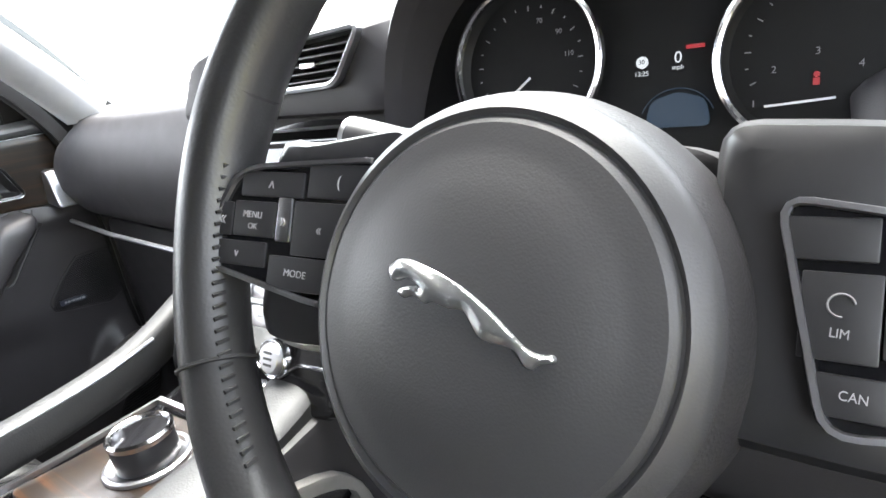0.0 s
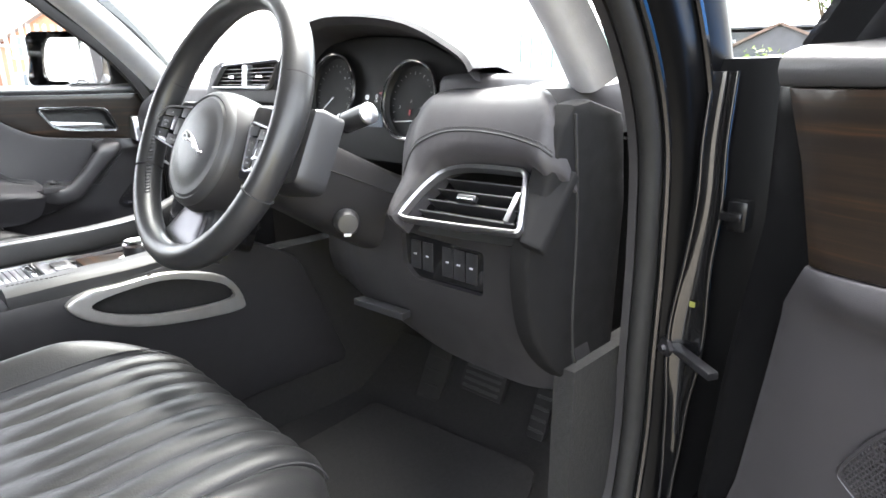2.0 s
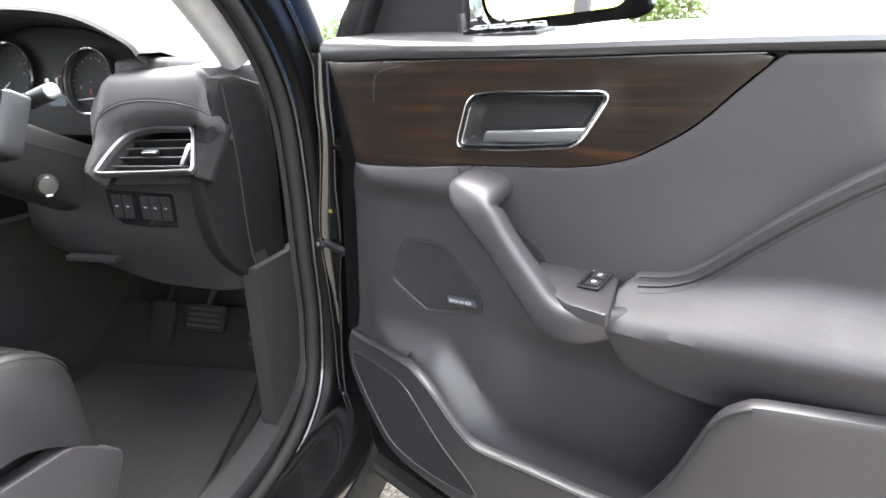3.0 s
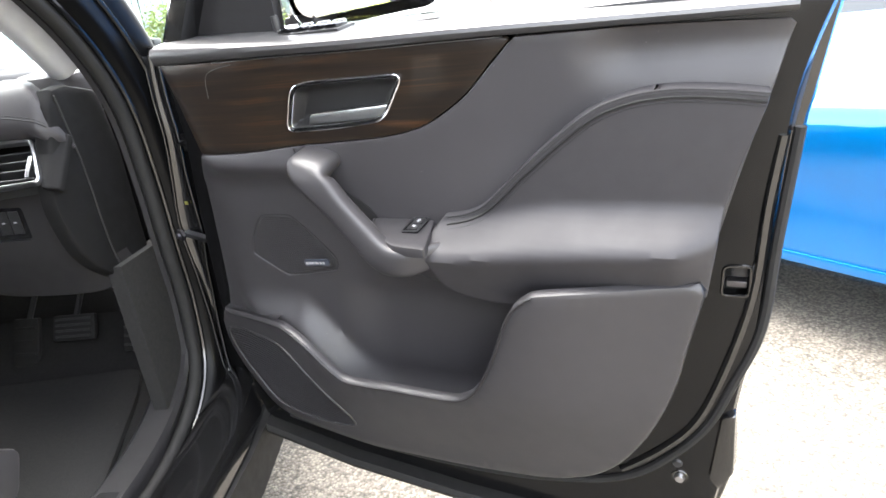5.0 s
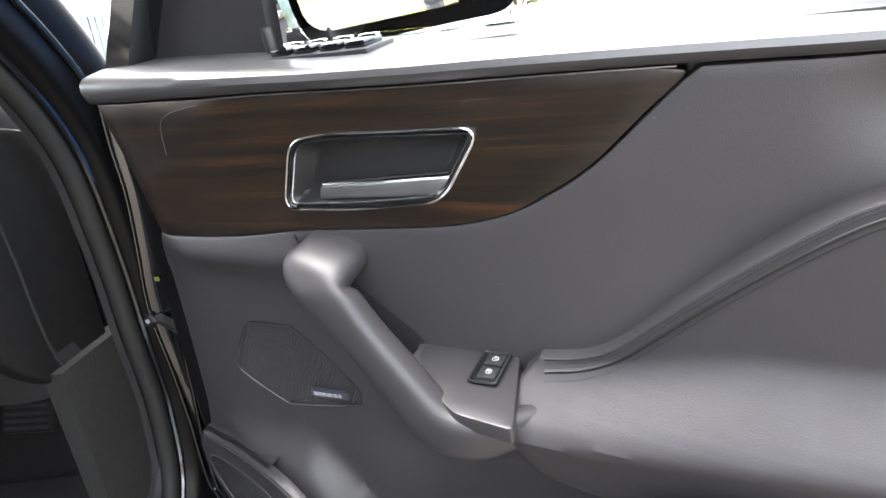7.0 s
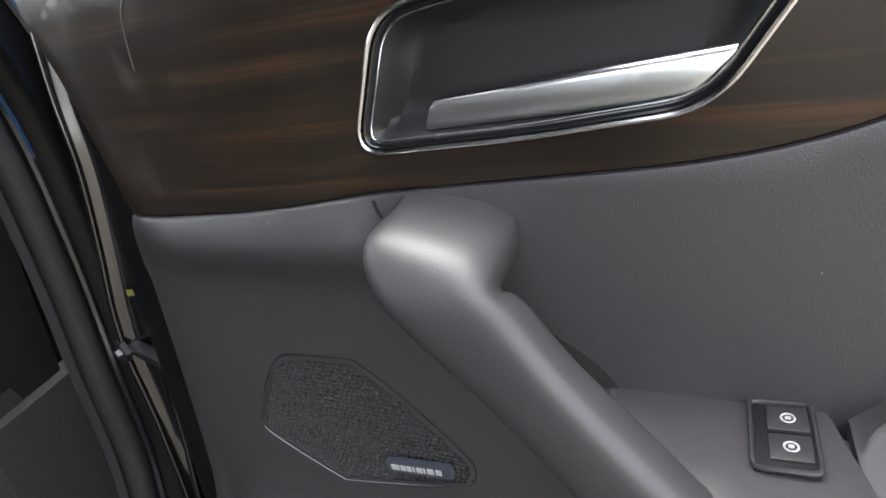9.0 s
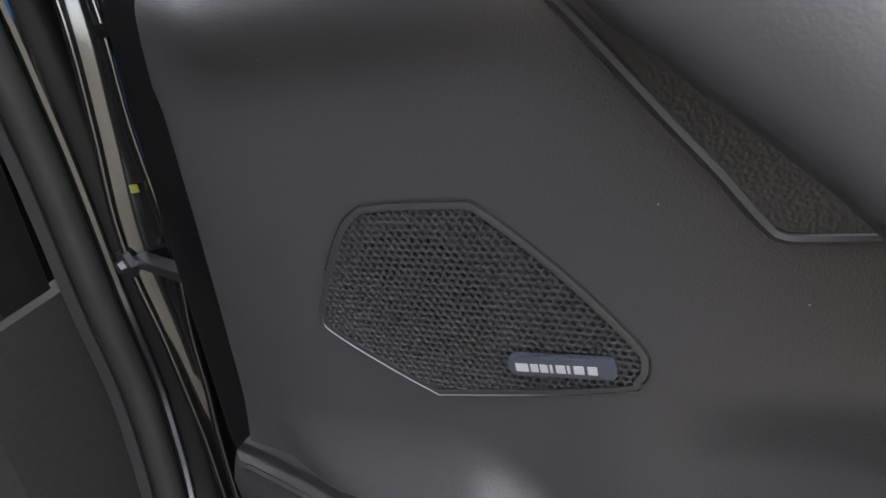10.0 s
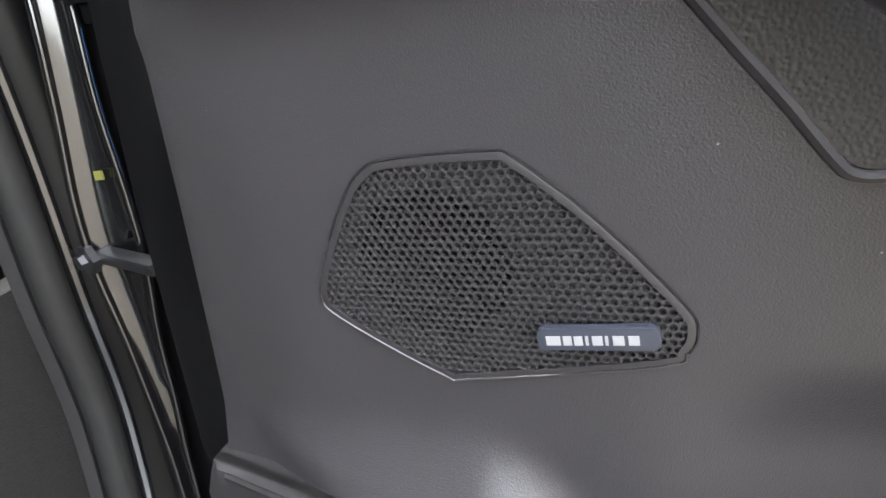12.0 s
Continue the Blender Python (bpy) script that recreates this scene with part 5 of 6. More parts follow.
part("base_ring", lathe([(0.0, 0.002), (0.036, 0.002), (0.04, 0.0045), (0.043, 0.003), (0.044, 0.0)], 40), SATIN, dial, "silver base ring")
part("body", lathe([(0.031, 0.002), (0.031, 0.03), (0.029, 0.033)], 60), SMOOTH, dial, "knurled black side")
part("cap", lathe([(0.032, 0.029), (0.0325, 0.034), (0.030, 0.0365), (0.0275, 0.035), (0.026, 0.031), (0, 0.030)], 48), CHROME, dial, "chrome rim")
part("top_glass", lathe([(0.0265, 0.0335), (0, 0.0345)], 32), GLOSSB, dial, "glossy black top")
for k in range(5):
    b = part("drive_switch", box(-0.567 + 0.03 * k, -0.098, 0.712, -0.541 + 0.03 * k, -0.072, 0.7185, 0.002), SATIN if k % 2 else SMOOTH, con, "toggle switch")
part("switch_plate", box(-0.59, -0.112, 0.708, -0.4, -0.062, 0.7135, 0.002), SATIN, con, "silver switch plate")
part("tray_frame", sweep([(x, y, 0.712) for x, y in ((-0.595, -0.29), (-0.595, -0.125), (-0.465, -0.125), (-0.465, -0.29))], round_profile(0.005, 8), True), CHROME, con, "chrome tray frame")
for k in range(16):
    part("shutter_slat", box(-0.59, -0.286 + 0.0098 * k, 0.7055, -0.47, -0.2775 + 0.0098 * k, 0.712, 0.0018), SATIN, con, "ribbed roller slat")
part("tray_handle", box(-0.57, -0.138, 0.711, -0.49, -0.13, 0.719, 0.003), CHROME, con)
for y in (-0.25, -0.16):
    b = part("rocker", box(-0.45, y - 0.03, 0.705, -0.405, y + 0.03, 0.715, 0.004), SATIN, con, "silver rocker switch")
part("armrest_lid", box(-0.57, -0.72, 0.735, -0.335, -0.262, 0.803, 0.02, seg=4), LEATHER, con, "soft leather armrest lid")
part("lid_catch", box(-0.5, -0.264, 0.755, -0.4, -0.254, 0.775, 0.004), SATIN, con, "silver lid catch")

# ---- seats ----
def seat_at(name, label, m):
    s = thing(name, label, "car seat", m, group="front seats")

    def h(x, y):
        return 0.034 * step(0.178, 0.235, abs(x)) * (1 - step(-0.16, 0.0, y)) + 0.006 * step(0.178, 0.2, abs(x)) + 0.012 * step(-0.3, -0.08, y)

    prof = [(-0.55, 0.0), (-0.4, 0.0), (-0.25, 0.0), (-0.16, 0.0), (-0.11, -0.001), (-0.075, -0.004), (-0.048, -0.012), (-0.028, -0.025), (-0.016, -0.042), (-0.012, -0.065), (-0.02, -0.09), (-0.035, -0.12), (-0.05, -0.125)]
    prof = [Vector(p) for p in catmull([(a, b) for a, b in prof], 3, False)]
    xs = [-0.285 + 0.57 * k / 171 for k in range(172)]
    rings = []
    for k, p in enumerate(prof):
        q0, q1 = prof[max(0, k - 1)], prof[min(len(prof) - 1, k + 1)]
        t = (q1 - q0).normalized()
        n = Vector((-t.y, t.x))
        n = n if n.y > 0 or n.x > 0 else -n
        row = []
        for x in xs:
            mid = 1 - step(0.178, 0.185, abs(x))
            groove = mid * 0.011 * (math.sqrt(abs(math.sin(math.pi * (x + 0.178) / 0.0396))) * step(-0.25, -0.235, p.x) + 0.8 * (1 - step(-0.25, -0.235, p.x))) + (1 - mid) * 0.004
            groove -= 0.006 * math.exp(-(((abs(x) - 0.1815) / 0.003) ** 2))
            side = -0.10 * max(0, (abs(x) - 0.205) / 0.08) ** 2
            back = -0.05 * step(0.16, 0.285, abs(x)) * step(-0.25, -0.02, p.x)
            row.append(Vector((x, p.x + n.x * groove + back, p.y + n.y * groove + h(x, p.x) + side)))
        rings.append(row)
    part("cushion", loft(rings, False), LEATHER, s, "fluted black leather cushion")
    for x in (-0.189, 0.189):
        part("cushion_seam", sweep([(x, p.x, p.y + h(x, p.x) + 0.0045) for p in prof[:26]], round_profile(0.0012, 5)), THREAD, s)
    part("seat_base", box(-0.24, -0.55, -0.30, 0.24, -0.07, -0.07, 0.02), PLASTIC, s, "black seat base")
    part("side_valance", sheet(chamfer([(-0.55, -0.17), (-0.55, -0.06), (-0.1, -0.075), (-0.03, -0.13), (-0.06, -0.19)], 0.015, 4), lambda y, z: 0, 0.02, 0.05, 0.006), PLASTIC2, s, "charcoal side valance", at=frame_of((0.288, 0, 0), (0, 1, 0), (0, 0, 1)))
    part("backrest", joined([sheet(chamfer([(-0.27, 0.0), (-0.25, 0.55), (-0.12, 0.66), (0.12, 0.66), (0.25, 0.55), (0.27, 0.0)], 0.06, 5), lambda x, y: 0.03 * step(0.14, 0.26, abs(x)), 0.12, 0.03, 0.03)]), LEATHER, s, "black leather backrest", at=pose(0, -0.58, -0.03) @ frame_of((0, 0, 0), (1, 0, 0), (0, -0.4, 0.92)))
    part("headrest", box(-0.13, -0.05, 0, 0.13, 0.06, 0.17, 0.04, seg=4), LEATHER, s, "headrest", at=pose(0, -0.86, 0.62, 20))
    return s


dseat = seat_at("driver_seat", "black leather driver's seat with a fluted cushion", pose(0.085, -0.028, 0.672))
pseat = seat_at("passenger_seat", "black leather passenger seat with a fluted cushion", pose(-0.89, 0.03, 0.655))
buckle = thing("seat_belt_buckle", "black seat belt buckle with a red release button", "buckle", pose(-0.245, -0.33, 0.58))
part("housing", box(-0.016, -0.03, 0, 0.016, 0.03, 0.085, 0.006), SMOOTH, buckle, "black housing")
part("release_button", box(-0.011, -0.024, 0.082, 0.011, 0.024, 0.098, 0.003), RED, buckle, "red release button")
part("buckle_stem", box(-0.009, -0.015, -0.25, 0.009, 0.015, 0.01, 0.003), SMOOTH, buckle)

# ---- footwell ----
foot = thing("footwell", "black carpeted footwell with a mat", "footwell", kind="structure")
part("carpet", sheet([(-1.2, -1.6), (-1.2, 0.55), (-0.3, 0.6), (0.36, 0.62), (0.38, 0.3), (0.38, -1.6)], lambda x, y: 0.315 + 0.2 * step(0.42, 0.75, y), 0.02, 0.08, 0.0), CARPET, foot, "black carpet")
part("toe_board", box(-1.2, 0.66, 0.28, 0.42, 0.72, 0.95), CARPET, foot, smooth=False)
part("kick_panel", box(0.36, 0.25, 0.3, 0.39, 0.7, 0.7), CARPET, foot, smooth=False)
part("tunnel_side", box(-0.38, -0.3, 0.3, -0.33, 0.66, 0.72), CARPET, foot, smooth=False)
mat = thing("floor_mat", "black carpet floor mat with a bound edge", "floor mat", pose(0, 0, 0.322))
part("mat_surface", sheet(chamfer([(-0.2, -0.12), (-0.24, 0.42), (0.2, 0.46), (0.33, 0.1), (0.32, -0.12)], 0.03, 4), lambda x, y: 0.008 + 0.17 * step(0.36, 0.75, y), 0.01, 0.05, 0.004), CARPET, mat, "mat pile")
pedals = thing("pedals", "dull metal and rubber pedals hanging in the footwell", "pedals")
for name, x, y, z, w_, h_, mt in (("foot_rest", -0.145, 0.53, 0.39, 0.07, 0.15, RUBBER), ("brake_pedal", 0.015, 0.52, 0.445, 0.11, 0.065, SATIN), ("accelerator", 0.155, 0.53, 0.42, 0.04, 0.1, SATIN)):
    p = part(name, box(-w_ / 2, -h_ / 2, -0.01, w_ / 2, h_ / 2, 0.006, 0.006), RUBBER, pedals, "rubber faced pedal", at=frame_of((x, y, z), (1, 0.05, 0), (0, 0.45, 0.89)))
    for k in range(4):
        part("pedal_rib", box(-w_ * 0.42, (k - 1.5) * h_ * 0.22 - 0.003, 0.006, w_ * 0.42, (k - 1.5) * h_ * 0.22 + 0.003, 0.009, 0.001), mt if mt is RUBBER else PLASTIC2, p)
    part("pedal_arm", sweep([(0, h_ * 0.4, -0.005), (0.0, h_ * 0.4 + 0.08, -0.03), (0, h_ * 0.4 + 0.2, -0.06)], round_profile(0.007, 6)), SMOOTH, p)

# ---- body shell ----
body = thing("car_body", "gloss black car body with open door aperture", "car")
MID = -0.38
APERTURE = [(-0.95, 1.5), (-0.6, 1.515), (-0.25, 1.46), (-0.01, 1.335), (0.15, 1.215), (0.275, 1.105), (0.347, 0.985), (0.366, 0.84), (0.368, 0.69), (0.37, 0.55), (0.335, 0.405), (0.21, 0.325), (0.0, 0.3), (-0.6, 0.295), (-0.74, 0.33), (-0.8, 0.45), (-0.83, 0.8), (-0.87, 1.1), (-0.95, 1.35)]


def mirrored(bm):
    bmesh.ops.transform(bm, matrix=Matrix.Translation((2 * MID, 0, 0)) @ Matrix.Diagonal((-1, 1, 1, 1)), verts=bm.verts)
    return bm


for side in (0, 1):
    flip = mirrored if side else (lambda b: b)
    ring = catmull([(0.415, y, z) for y, z in APERTURE], 6)
    part("weatherstrip", flip(sweep(ring, round_profile(0.0135, 10), True, up=(1, 0, 0))), RUBBER, body, "rubber weatherstrip")
    part("weatherstrip_lip", flip(sweep([p + Vector((-0.018, 0, 0)) for p in ring], [(-0.012, -0.004), (-0.012, 0.004), (0.01, 0.006), (0.012, -0.004)], True, up=(1, 0, 0))), PLASTIC, body, "black trim lip")
    front = catmull([(0, y, z) for y, z in APERTURE[1:14]], 6, False)
    prof = [(p.x, p.y) for p in catmull([(0.0, 0.0), (0.005, 0.012), (0.006, 0.024), (0.010, 0.034), (0.016, 0.042), (0.024, 0.047), (0.045, 0.052), (0.07, 0.062), (0.095, 0.066), (0.105, 0.05), (0.105, -0.005), (0.05, -0.012)], 3)]
    rings = []
    for i, p in enumerate(front):
        t = (front[min(i + 1, len(front) - 1)] - front[max(i - 1, 0)]).normalized()
        n = Vector((0, -t.z, t.y))
        rings.append([Vector((0.412 + b, p.y, p.z)) + n * a for a, b in prof])
    part("pillar_flange", flip(loft(rings, True, True)), JAMB, body, "black painted door aperture flange")
    for off, out in ((0.007, 0.022), (0.05, 0.056)):
        rows = [Vector((0.412 + out, p.y, p.z)) + Vector((0, -(front[min(i + 1, len(front) - 1)] - front[max(i - 1, 0)]).normalized().z, (front[min(i + 1, len(front) - 1)] - front[max(i - 1, 0)]).normalized().y)) * off for i, p in enumerate(front)]
        part("outer_seal", flip(sweep(rows, round_profile(0.005, 8), up=(1, 0, 0))), PAINT, body, "gloss black pressed bead")
    edge = catmull([(0.352, 0.33, 1.04), (0.348, 0.27, 1.108), (0.336, 0.165, 1.208), (0.318, 0.03, 1.312), (0.29, -0.13, 1.405), (0.25, -0.38, 1.47)], 6, False)
    rings = []
    for i, p in enumerate(edge):
        t = (edge[min(i + 1, len(edge) - 1)] - edge[max(i - 1, 0)]).normalized()
        a = Vector((-0.066, 0.042, 0.012))
        n = t.cross(a).normalized()
        n = n if n.y < 0 else -n
        rings.append([p, p + a * 0.08 + n * 0.008, p + a * 0.3 + n * 0.013, p + a * 0.65 + n * 0.013, p + a * 0.93 + n * 0.007, p + a, p + a - n * 0.03, p - n * 0.03])
    part("pillar_trim", flip(loft(rings)), GREY, body, "light grey pillar trim")
    if not side:
        ringp = catmull([(0.226, 1.0), (0.214, 0.95), (0.2, 0.9), (0.186, 0.85), (0.19, 0.8), (0.207, 0.74), (0.245, 0.69), (0.32, 0.645)], 4, False) + [Vector(p) for p in ((0.36, 0.62), (0.372, 0.7), (0.378, 0.9), (0.36, 1.012), (0.28, 1.03), (0.245, 1.025))]
        part("dash_end_panel", sheet(ringp, lambda y, z: -0.014 * step(0.25, 0.185, y), 0.02, 0.02, 0.006), DARKP, body, "black dash end panel", at=frame_of((0.374, 0, 0), (0, 1, 0), (0, 0, 1)))
        part("panel_groove", sweep(catmull([(0.3745, 0.245, 1.015), (0.3745, 0.25, 0.98), (0.3745, 0.258, 0.92), (0.3745, 0.262, 0.85), (0.3745, 0.262, 0.787), (0.3745, 0.268, 0.72), (0.3745, 0.29, 0.675)], 6, False), round_profile(0.0022, 6), up=(1, 0, 0)), HOLE, body)
        part("hinge_post", box(0.44, 0.388, 0.34, 0.565, 0.41, 1.075, 0.006), JAMB, body, "gloss black hinge post")
        inner_edge = catmull([(0.470, 0.378, 1.06), (0.467, 0.377, 0.98), (0.469, 0.376, 0.91), (0.462, 0.375, 0.83), (0.453, 0.374, 0.757), (0.452, 0.374, 0.70), (0.457, 0.375, 0.64), (0.460, 0.375, 0.58), (0.462, 0.375, 0.52), (0.460, 0.376, 0.43), (0.462, 0.378, 0.36)], 5, False)
        outer_edge = catmull([(0.496, 0.378, 1.06), (0.494, 0.377, 0.98), (0.497, 0.376, 0.91), (0.493, 0.375, 0.83), (0.495, 0.374, 0.757), (0.493, 0.374, 0.70), (0.485, 0.375, 0.64), (0.482, 0.375, 0.58), (0.477, 0.375, 0.52), (0.473, 0.376, 0.43), (0.474, 0.378, 0.36)], 5, False)
        part("pillar_channel", loft([[a + Vector((0, 0.002, 0)), a.lerp(b, 0.25) + Vector((0, 0.008, 0)), a.lerp(b, 0.5) + Vector((0, 0.010, 0)), a.lerp(b, 0.75) + Vector((0, 0.008, 0)), b + Vector((0, 0.002, 0))] for a, b in zip(inner_edge, outer_edge)], False), PAINT, body, "gloss black channel of the hinge pillar")
        for edge_line in (inner_edge, outer_edge):
            part("pillar_bead", sweep(edge_line, round_profile(0.0036, 10), up=(0, 1, 0)), PAINT, body, "rounded gloss black pillar edge")
        for z in (0.50, 0.90):
            part("hinge", joined([box(0.508, 0.362, z - 0.018, 0.53, 0.39, z + 0.018, 0.004), box(0.502, 0.356, z - 0.005, 0.526, 0.37, z + 0.005, 0.002)]), PAINT_IN, body, "painted door hinge")
        part("sticker", box(0.4715, 0.3795, 0.774, 0.4785, 0.3808, 0.781), STICKER, body, "small yellow sticker", smooth=False)
    part("scuff_trim", flip(loft([[Vector((0.33, y + 0.004, z)), Vector((0.345, y, z + 0.012)), Vector((0.40, y, z + 0.012)), Vector((0.406, y, z)), Vector((0.40, y + 0.01, z - 0.03)), Vector((0.33, y + 0.01, z - 0.03))] for y, z in [(p.y, p.z) for p in catmull([(0, 0.36, 0.66), (0, 0.37, 0.54), (0, 0.33, 0.42), (0, 0.2, 0.35), (0, 0.0, 0.328), (0, -0.35, 0.32), (0, -0.7, 0.33)], 6, False)]])), PLASTIC, body, "black sill trim")
    part("outer_sill", flip(sweep([(0.47, 0.42, 0.36), (0.49, 0.2, 0.325), (0.5, -0.2, 0.32), (0.5, -0.8, 0.33)], [(-0.07, -0.1), (-0.075, 0.0), (-0.06, 0.03), (0.0, 0.035), (0.05, 0.005), (0.06, -0.06), (0.04, -0.1)])), PAINT, body, "gloss black sill")
    part("sill_cladding", flip(sweep([(0.53, 0.5, 0.27), (0.545, 0.2, 0.25), (0.55, -0.8, 0.25)], [(-0.03, -0.05), (-0.03, 0.05), (0.02, 0.05), (0.035, 0.0), (0.02, -0.05)])), RUBBER, body, "black plastic sill cladding")
    part("b_pillar", flip(loft([[Vector((x, y + dy, z)) for x, y in ((0.35, -0.84), (0.35, -0.95), (0.47, -0.97), (0.48, -0.86), (0.42, -0.83))] for z, dy in ((0.3, 0.03), (0.8, -0.0), (1.1, -0.06), (1.5, -0.12))])), PAINT, body, "black centre pillar")
    part("rear_side", flip(box(0.40, -2.6, 0.3, 0.52, -0.98, 1.02, 0.03)), PAINT, body, "rear flank")
    part("front_wing", flip(box(0.44, 0.46, 0.35, 0.53, 1.75, 0.98, 0.04)), PAINT, body, "front wing")
# Unseen opaque panes, added to keep extra light out of the cabin.
for x0, x1 in ((0.40, 0.415), (-1.175, -1.16)):
    part("unseen_rear_side_pane", loft([[Vector((x, y, z)) for x, y in ((x0 - d, -2.55), (x0 - d, -0.95), (x1 - d, -0.95), (x1 - d, -2.55))] for z, d in ((1.0, 0.0), (1.28, 0.02 if x0 > 0 else -0.02), (1.52, 0.05 if x0 > 0 else -0.05))]), DARKPANE, body, "unseen opaque rear side pane, added to keep light out of the cabin", smooth=False)
part("unseen_rear_pane", box(-1.16, -2.53, 1.08, 0.40, -2.51, 1.54), DARKPANE, body, "unseen opaque rear pane, added to keep light out of the cabin", smooth=False)
part("tread_plate", box(0.352, -0.42, 0.337, 0.394, 0.06, 0.3445, 0.002), SMOOTH, body, "dark tread plate")
for k in range(6):
    part("lettering_bar", box(0.362, -0.30 + 0.05 * k, 0.3445, 0.384, -0.272 + 0.05 * k, 0.3455), SATIN, body, smooth=False)
part("wing_root", box(0.42, 0.43, 0.9, 0.52, 0.66, 1.07, 0.02), PAINT, body, "black wing root at the screen pillar")
# Unseen roof, added to shade the cabin from overhead.
part("roof", sheet(chamfer([(-1.2, -2.5), (-1.17, -0.3), (-1.05, 0.02), (-0.38, 0.08), (0.29, 0.02), (0.41, -0.3), (0.44, -2.5)], 0.1, 5), lambda x, y: 1.56 - 0.06 * (abs(x + 0.38) / 0.8) ** 2 - 0.06 * step(-0.6, 0.1, y), 0.05, 0.15, 0.03), PAINT, body, "black roof")
part("rear_bulkhead", box(-1.2, -2.6, 0.3, 0.44, -2.5, 1.1, 0.02), PLASTIC, body, "rear bulkhead")
part("bonnet", sheet(chamfer([(-1.3, 1.05), (-1.2, 2.0), (-0.38, 2.12), (0.44, 2.0), (0.54, 1.05)], 0.1, 5), lambda x, y: 0.99 - 0.12 * step(1.1, 2.2, y) - 0.03 * (abs(x + 0.38) / 0.9) ** 2, 0.1, 0.12, 0.03), PAINT, body, "black bonnet")
part("cowl", sweep([(-1.16, 0.95, 1.035), (-0.38, 1.05, 1.05), (0.4, 0.95, 1.035)], [(-0.05, -0.04), (-0.05, 0.0), (0.0, 0.012), (0.06, 0.0), (0.06, -0.04)]), RUBBER, body, "black windscreen cowl")
scr = loft([[Vector((-0.38 + k * w_, y - 0.06 * abs(k) ** 2, z)) for k in (-1, -0.5, 0, 0.5, 1)] for y, z, w_ in ((0.98, 1.05, 0.77), (0.6, 1.24, 0.72), (0.3, 1.38, 0.68), (0.05, 1.5, 0.66))], False)
g = part("windscreen", scr, GLASS, body, "clear windscreen")
g.visible_shadow = False
part("rear_view_sensor", box(0.17, 0.86, 1.082, 0.23, 0.9, 1.1, 0.006), SMOOTH, body)

# ---- the closed passenger door mirrors the driver's ----
pdoor = copy_thing(door, Matrix(((0, 0, 1, -1.19), (-1, 0, 0, 0.269), (0, 1, 0, 0.808), (0, 0, 0, 1))))
pdoor.name = "passenger_door"
tagged(pdoor, "closed black passenger door with charcoal trim and wood")


# ---- outside ----
def ground_material():
    m = material("stony_asphalt", (0.2, 0.18, 0.15), 0.9)
    nt = m.node_tree
    p = nt.nodes["Principled BSDF"]
    co = nt.nodes.new("ShaderNodeTexCoord")
    v = nt.nodes.new("ShaderNodeTexVoronoi")
    v.inputs["Scale"].default_value = 130.0
    tone = nt.nodes.new("ShaderNodeSeparateColor")
    r = nt.nodes.new("ShaderNodeValToRGB")
    e = r.color_ramp.elements
    e[0].color, e[1].color = (0.075, 0.066, 0.054, 1), (0.205, 0.18, 0.145, 1)
    edge = nt.nodes.new("ShaderNodeMapRange")
    edge.inputs[1].default_value, edge.inputs[2].default_value = 0.35, 0.85
    edge.inputs[3].default_value, edge.inputs[4].default_value = 1.0, 0.5
    big = nt.nodes.new("ShaderNodeTexNoise")
    big.inputs["Scale"].default_value = 1.4
    wear = nt.nodes.new("ShaderNodeMapRange")
    wear.inputs[3].default_value, wear.inputs[4].default_value = 0.75, 1.2
    mx = [nt.nodes.new("ShaderNodeVectorMath") for _ in range(2)]
    b = nt.nodes.new("ShaderNodeBump")
    b.inputs["Strength"].default_value, b.inputs["Distance"].default_value = 0.7, 0.005
    b.invert = True
    nt.links.new(co.outputs["Object"], v.inputs["Vector"])
    nt.links.new(co.outputs["Object"], big.inputs["Vector"])
    nt.links.new(v.outputs["Color"], tone.inputs[0])
    nt.links.new(tone.outputs[0], r.inputs[0])
    nt.links.new(v.outputs["Distance"], edge.inputs[0])
    nt.links.new(big.outputs["Fac"], wear.inputs[0])
    for k, (a, c) in enumerate(((r.outputs[0], edge.outputs[0]), (mx[0].outputs[0], wear.outputs[0]))):
        mx[k].operation = "MULTIPLY"
        nt.links.new(a, mx[k].inputs[0])
        nt.links.new(c, mx[k].inputs[1])
    nt.links.new(mx[1].outputs[0], p.inputs["Base Color"])
    nt.links.new(v.outputs["Distance"], b.inputs["Height"])
    nt.links.new(b.outputs[0], p.inputs["Normal"])
    return m


bm = bmesh.new()
bmesh.ops.create_grid(bm, x_segments=40, y_segments=40, size=400)
tagged(part("ground", bm, ground_material(), None, "pale stony asphalt of a car park", smooth=False), kind="structure", category="ground")

STEEL = material("galvanised_steel", (0.42, 0.43, 0.43), 0.5, 0.4, second=(0.3, 0.31, 0.31), scale=6)
BRICK = material("terracotta_brick", (0.42, 0.2, 0.12), 0.9, second=(0.3, 0.13, 0.08), scale=9)
TILE = material("brown_roof_tile", (0.13, 0.09, 0.07), 0.85, second=(0.08, 0.06, 0.05), scale=3)
SLATE = material("dark_cladding", (0.06, 0.062, 0.07), 0.7, second=(0.045, 0.047, 0.05), scale=2)
YELLOW = material("yellow_render", (0.62, 0.58, 0.12), 0.8, second=(0.56, 0.52, 0.12), scale=1.5)
UPVC = material("white_window_frame", (0.75, 0.76, 0.76), 0.4)
PANE = material("far_window_pane", (0.10, 0.12, 0.14), 0.1, coat=0.3)
TEAL = material("pale_teal_boards", (0.25, 0.36, 0.35), 0.75, second=(0.36, 0.45, 0.44), scale=4)
LEAF = material("leaf_green", (0.07, 0.13, 0.025), 0.6, second=(0.12, 0.16, 0.03), scale=2.5)
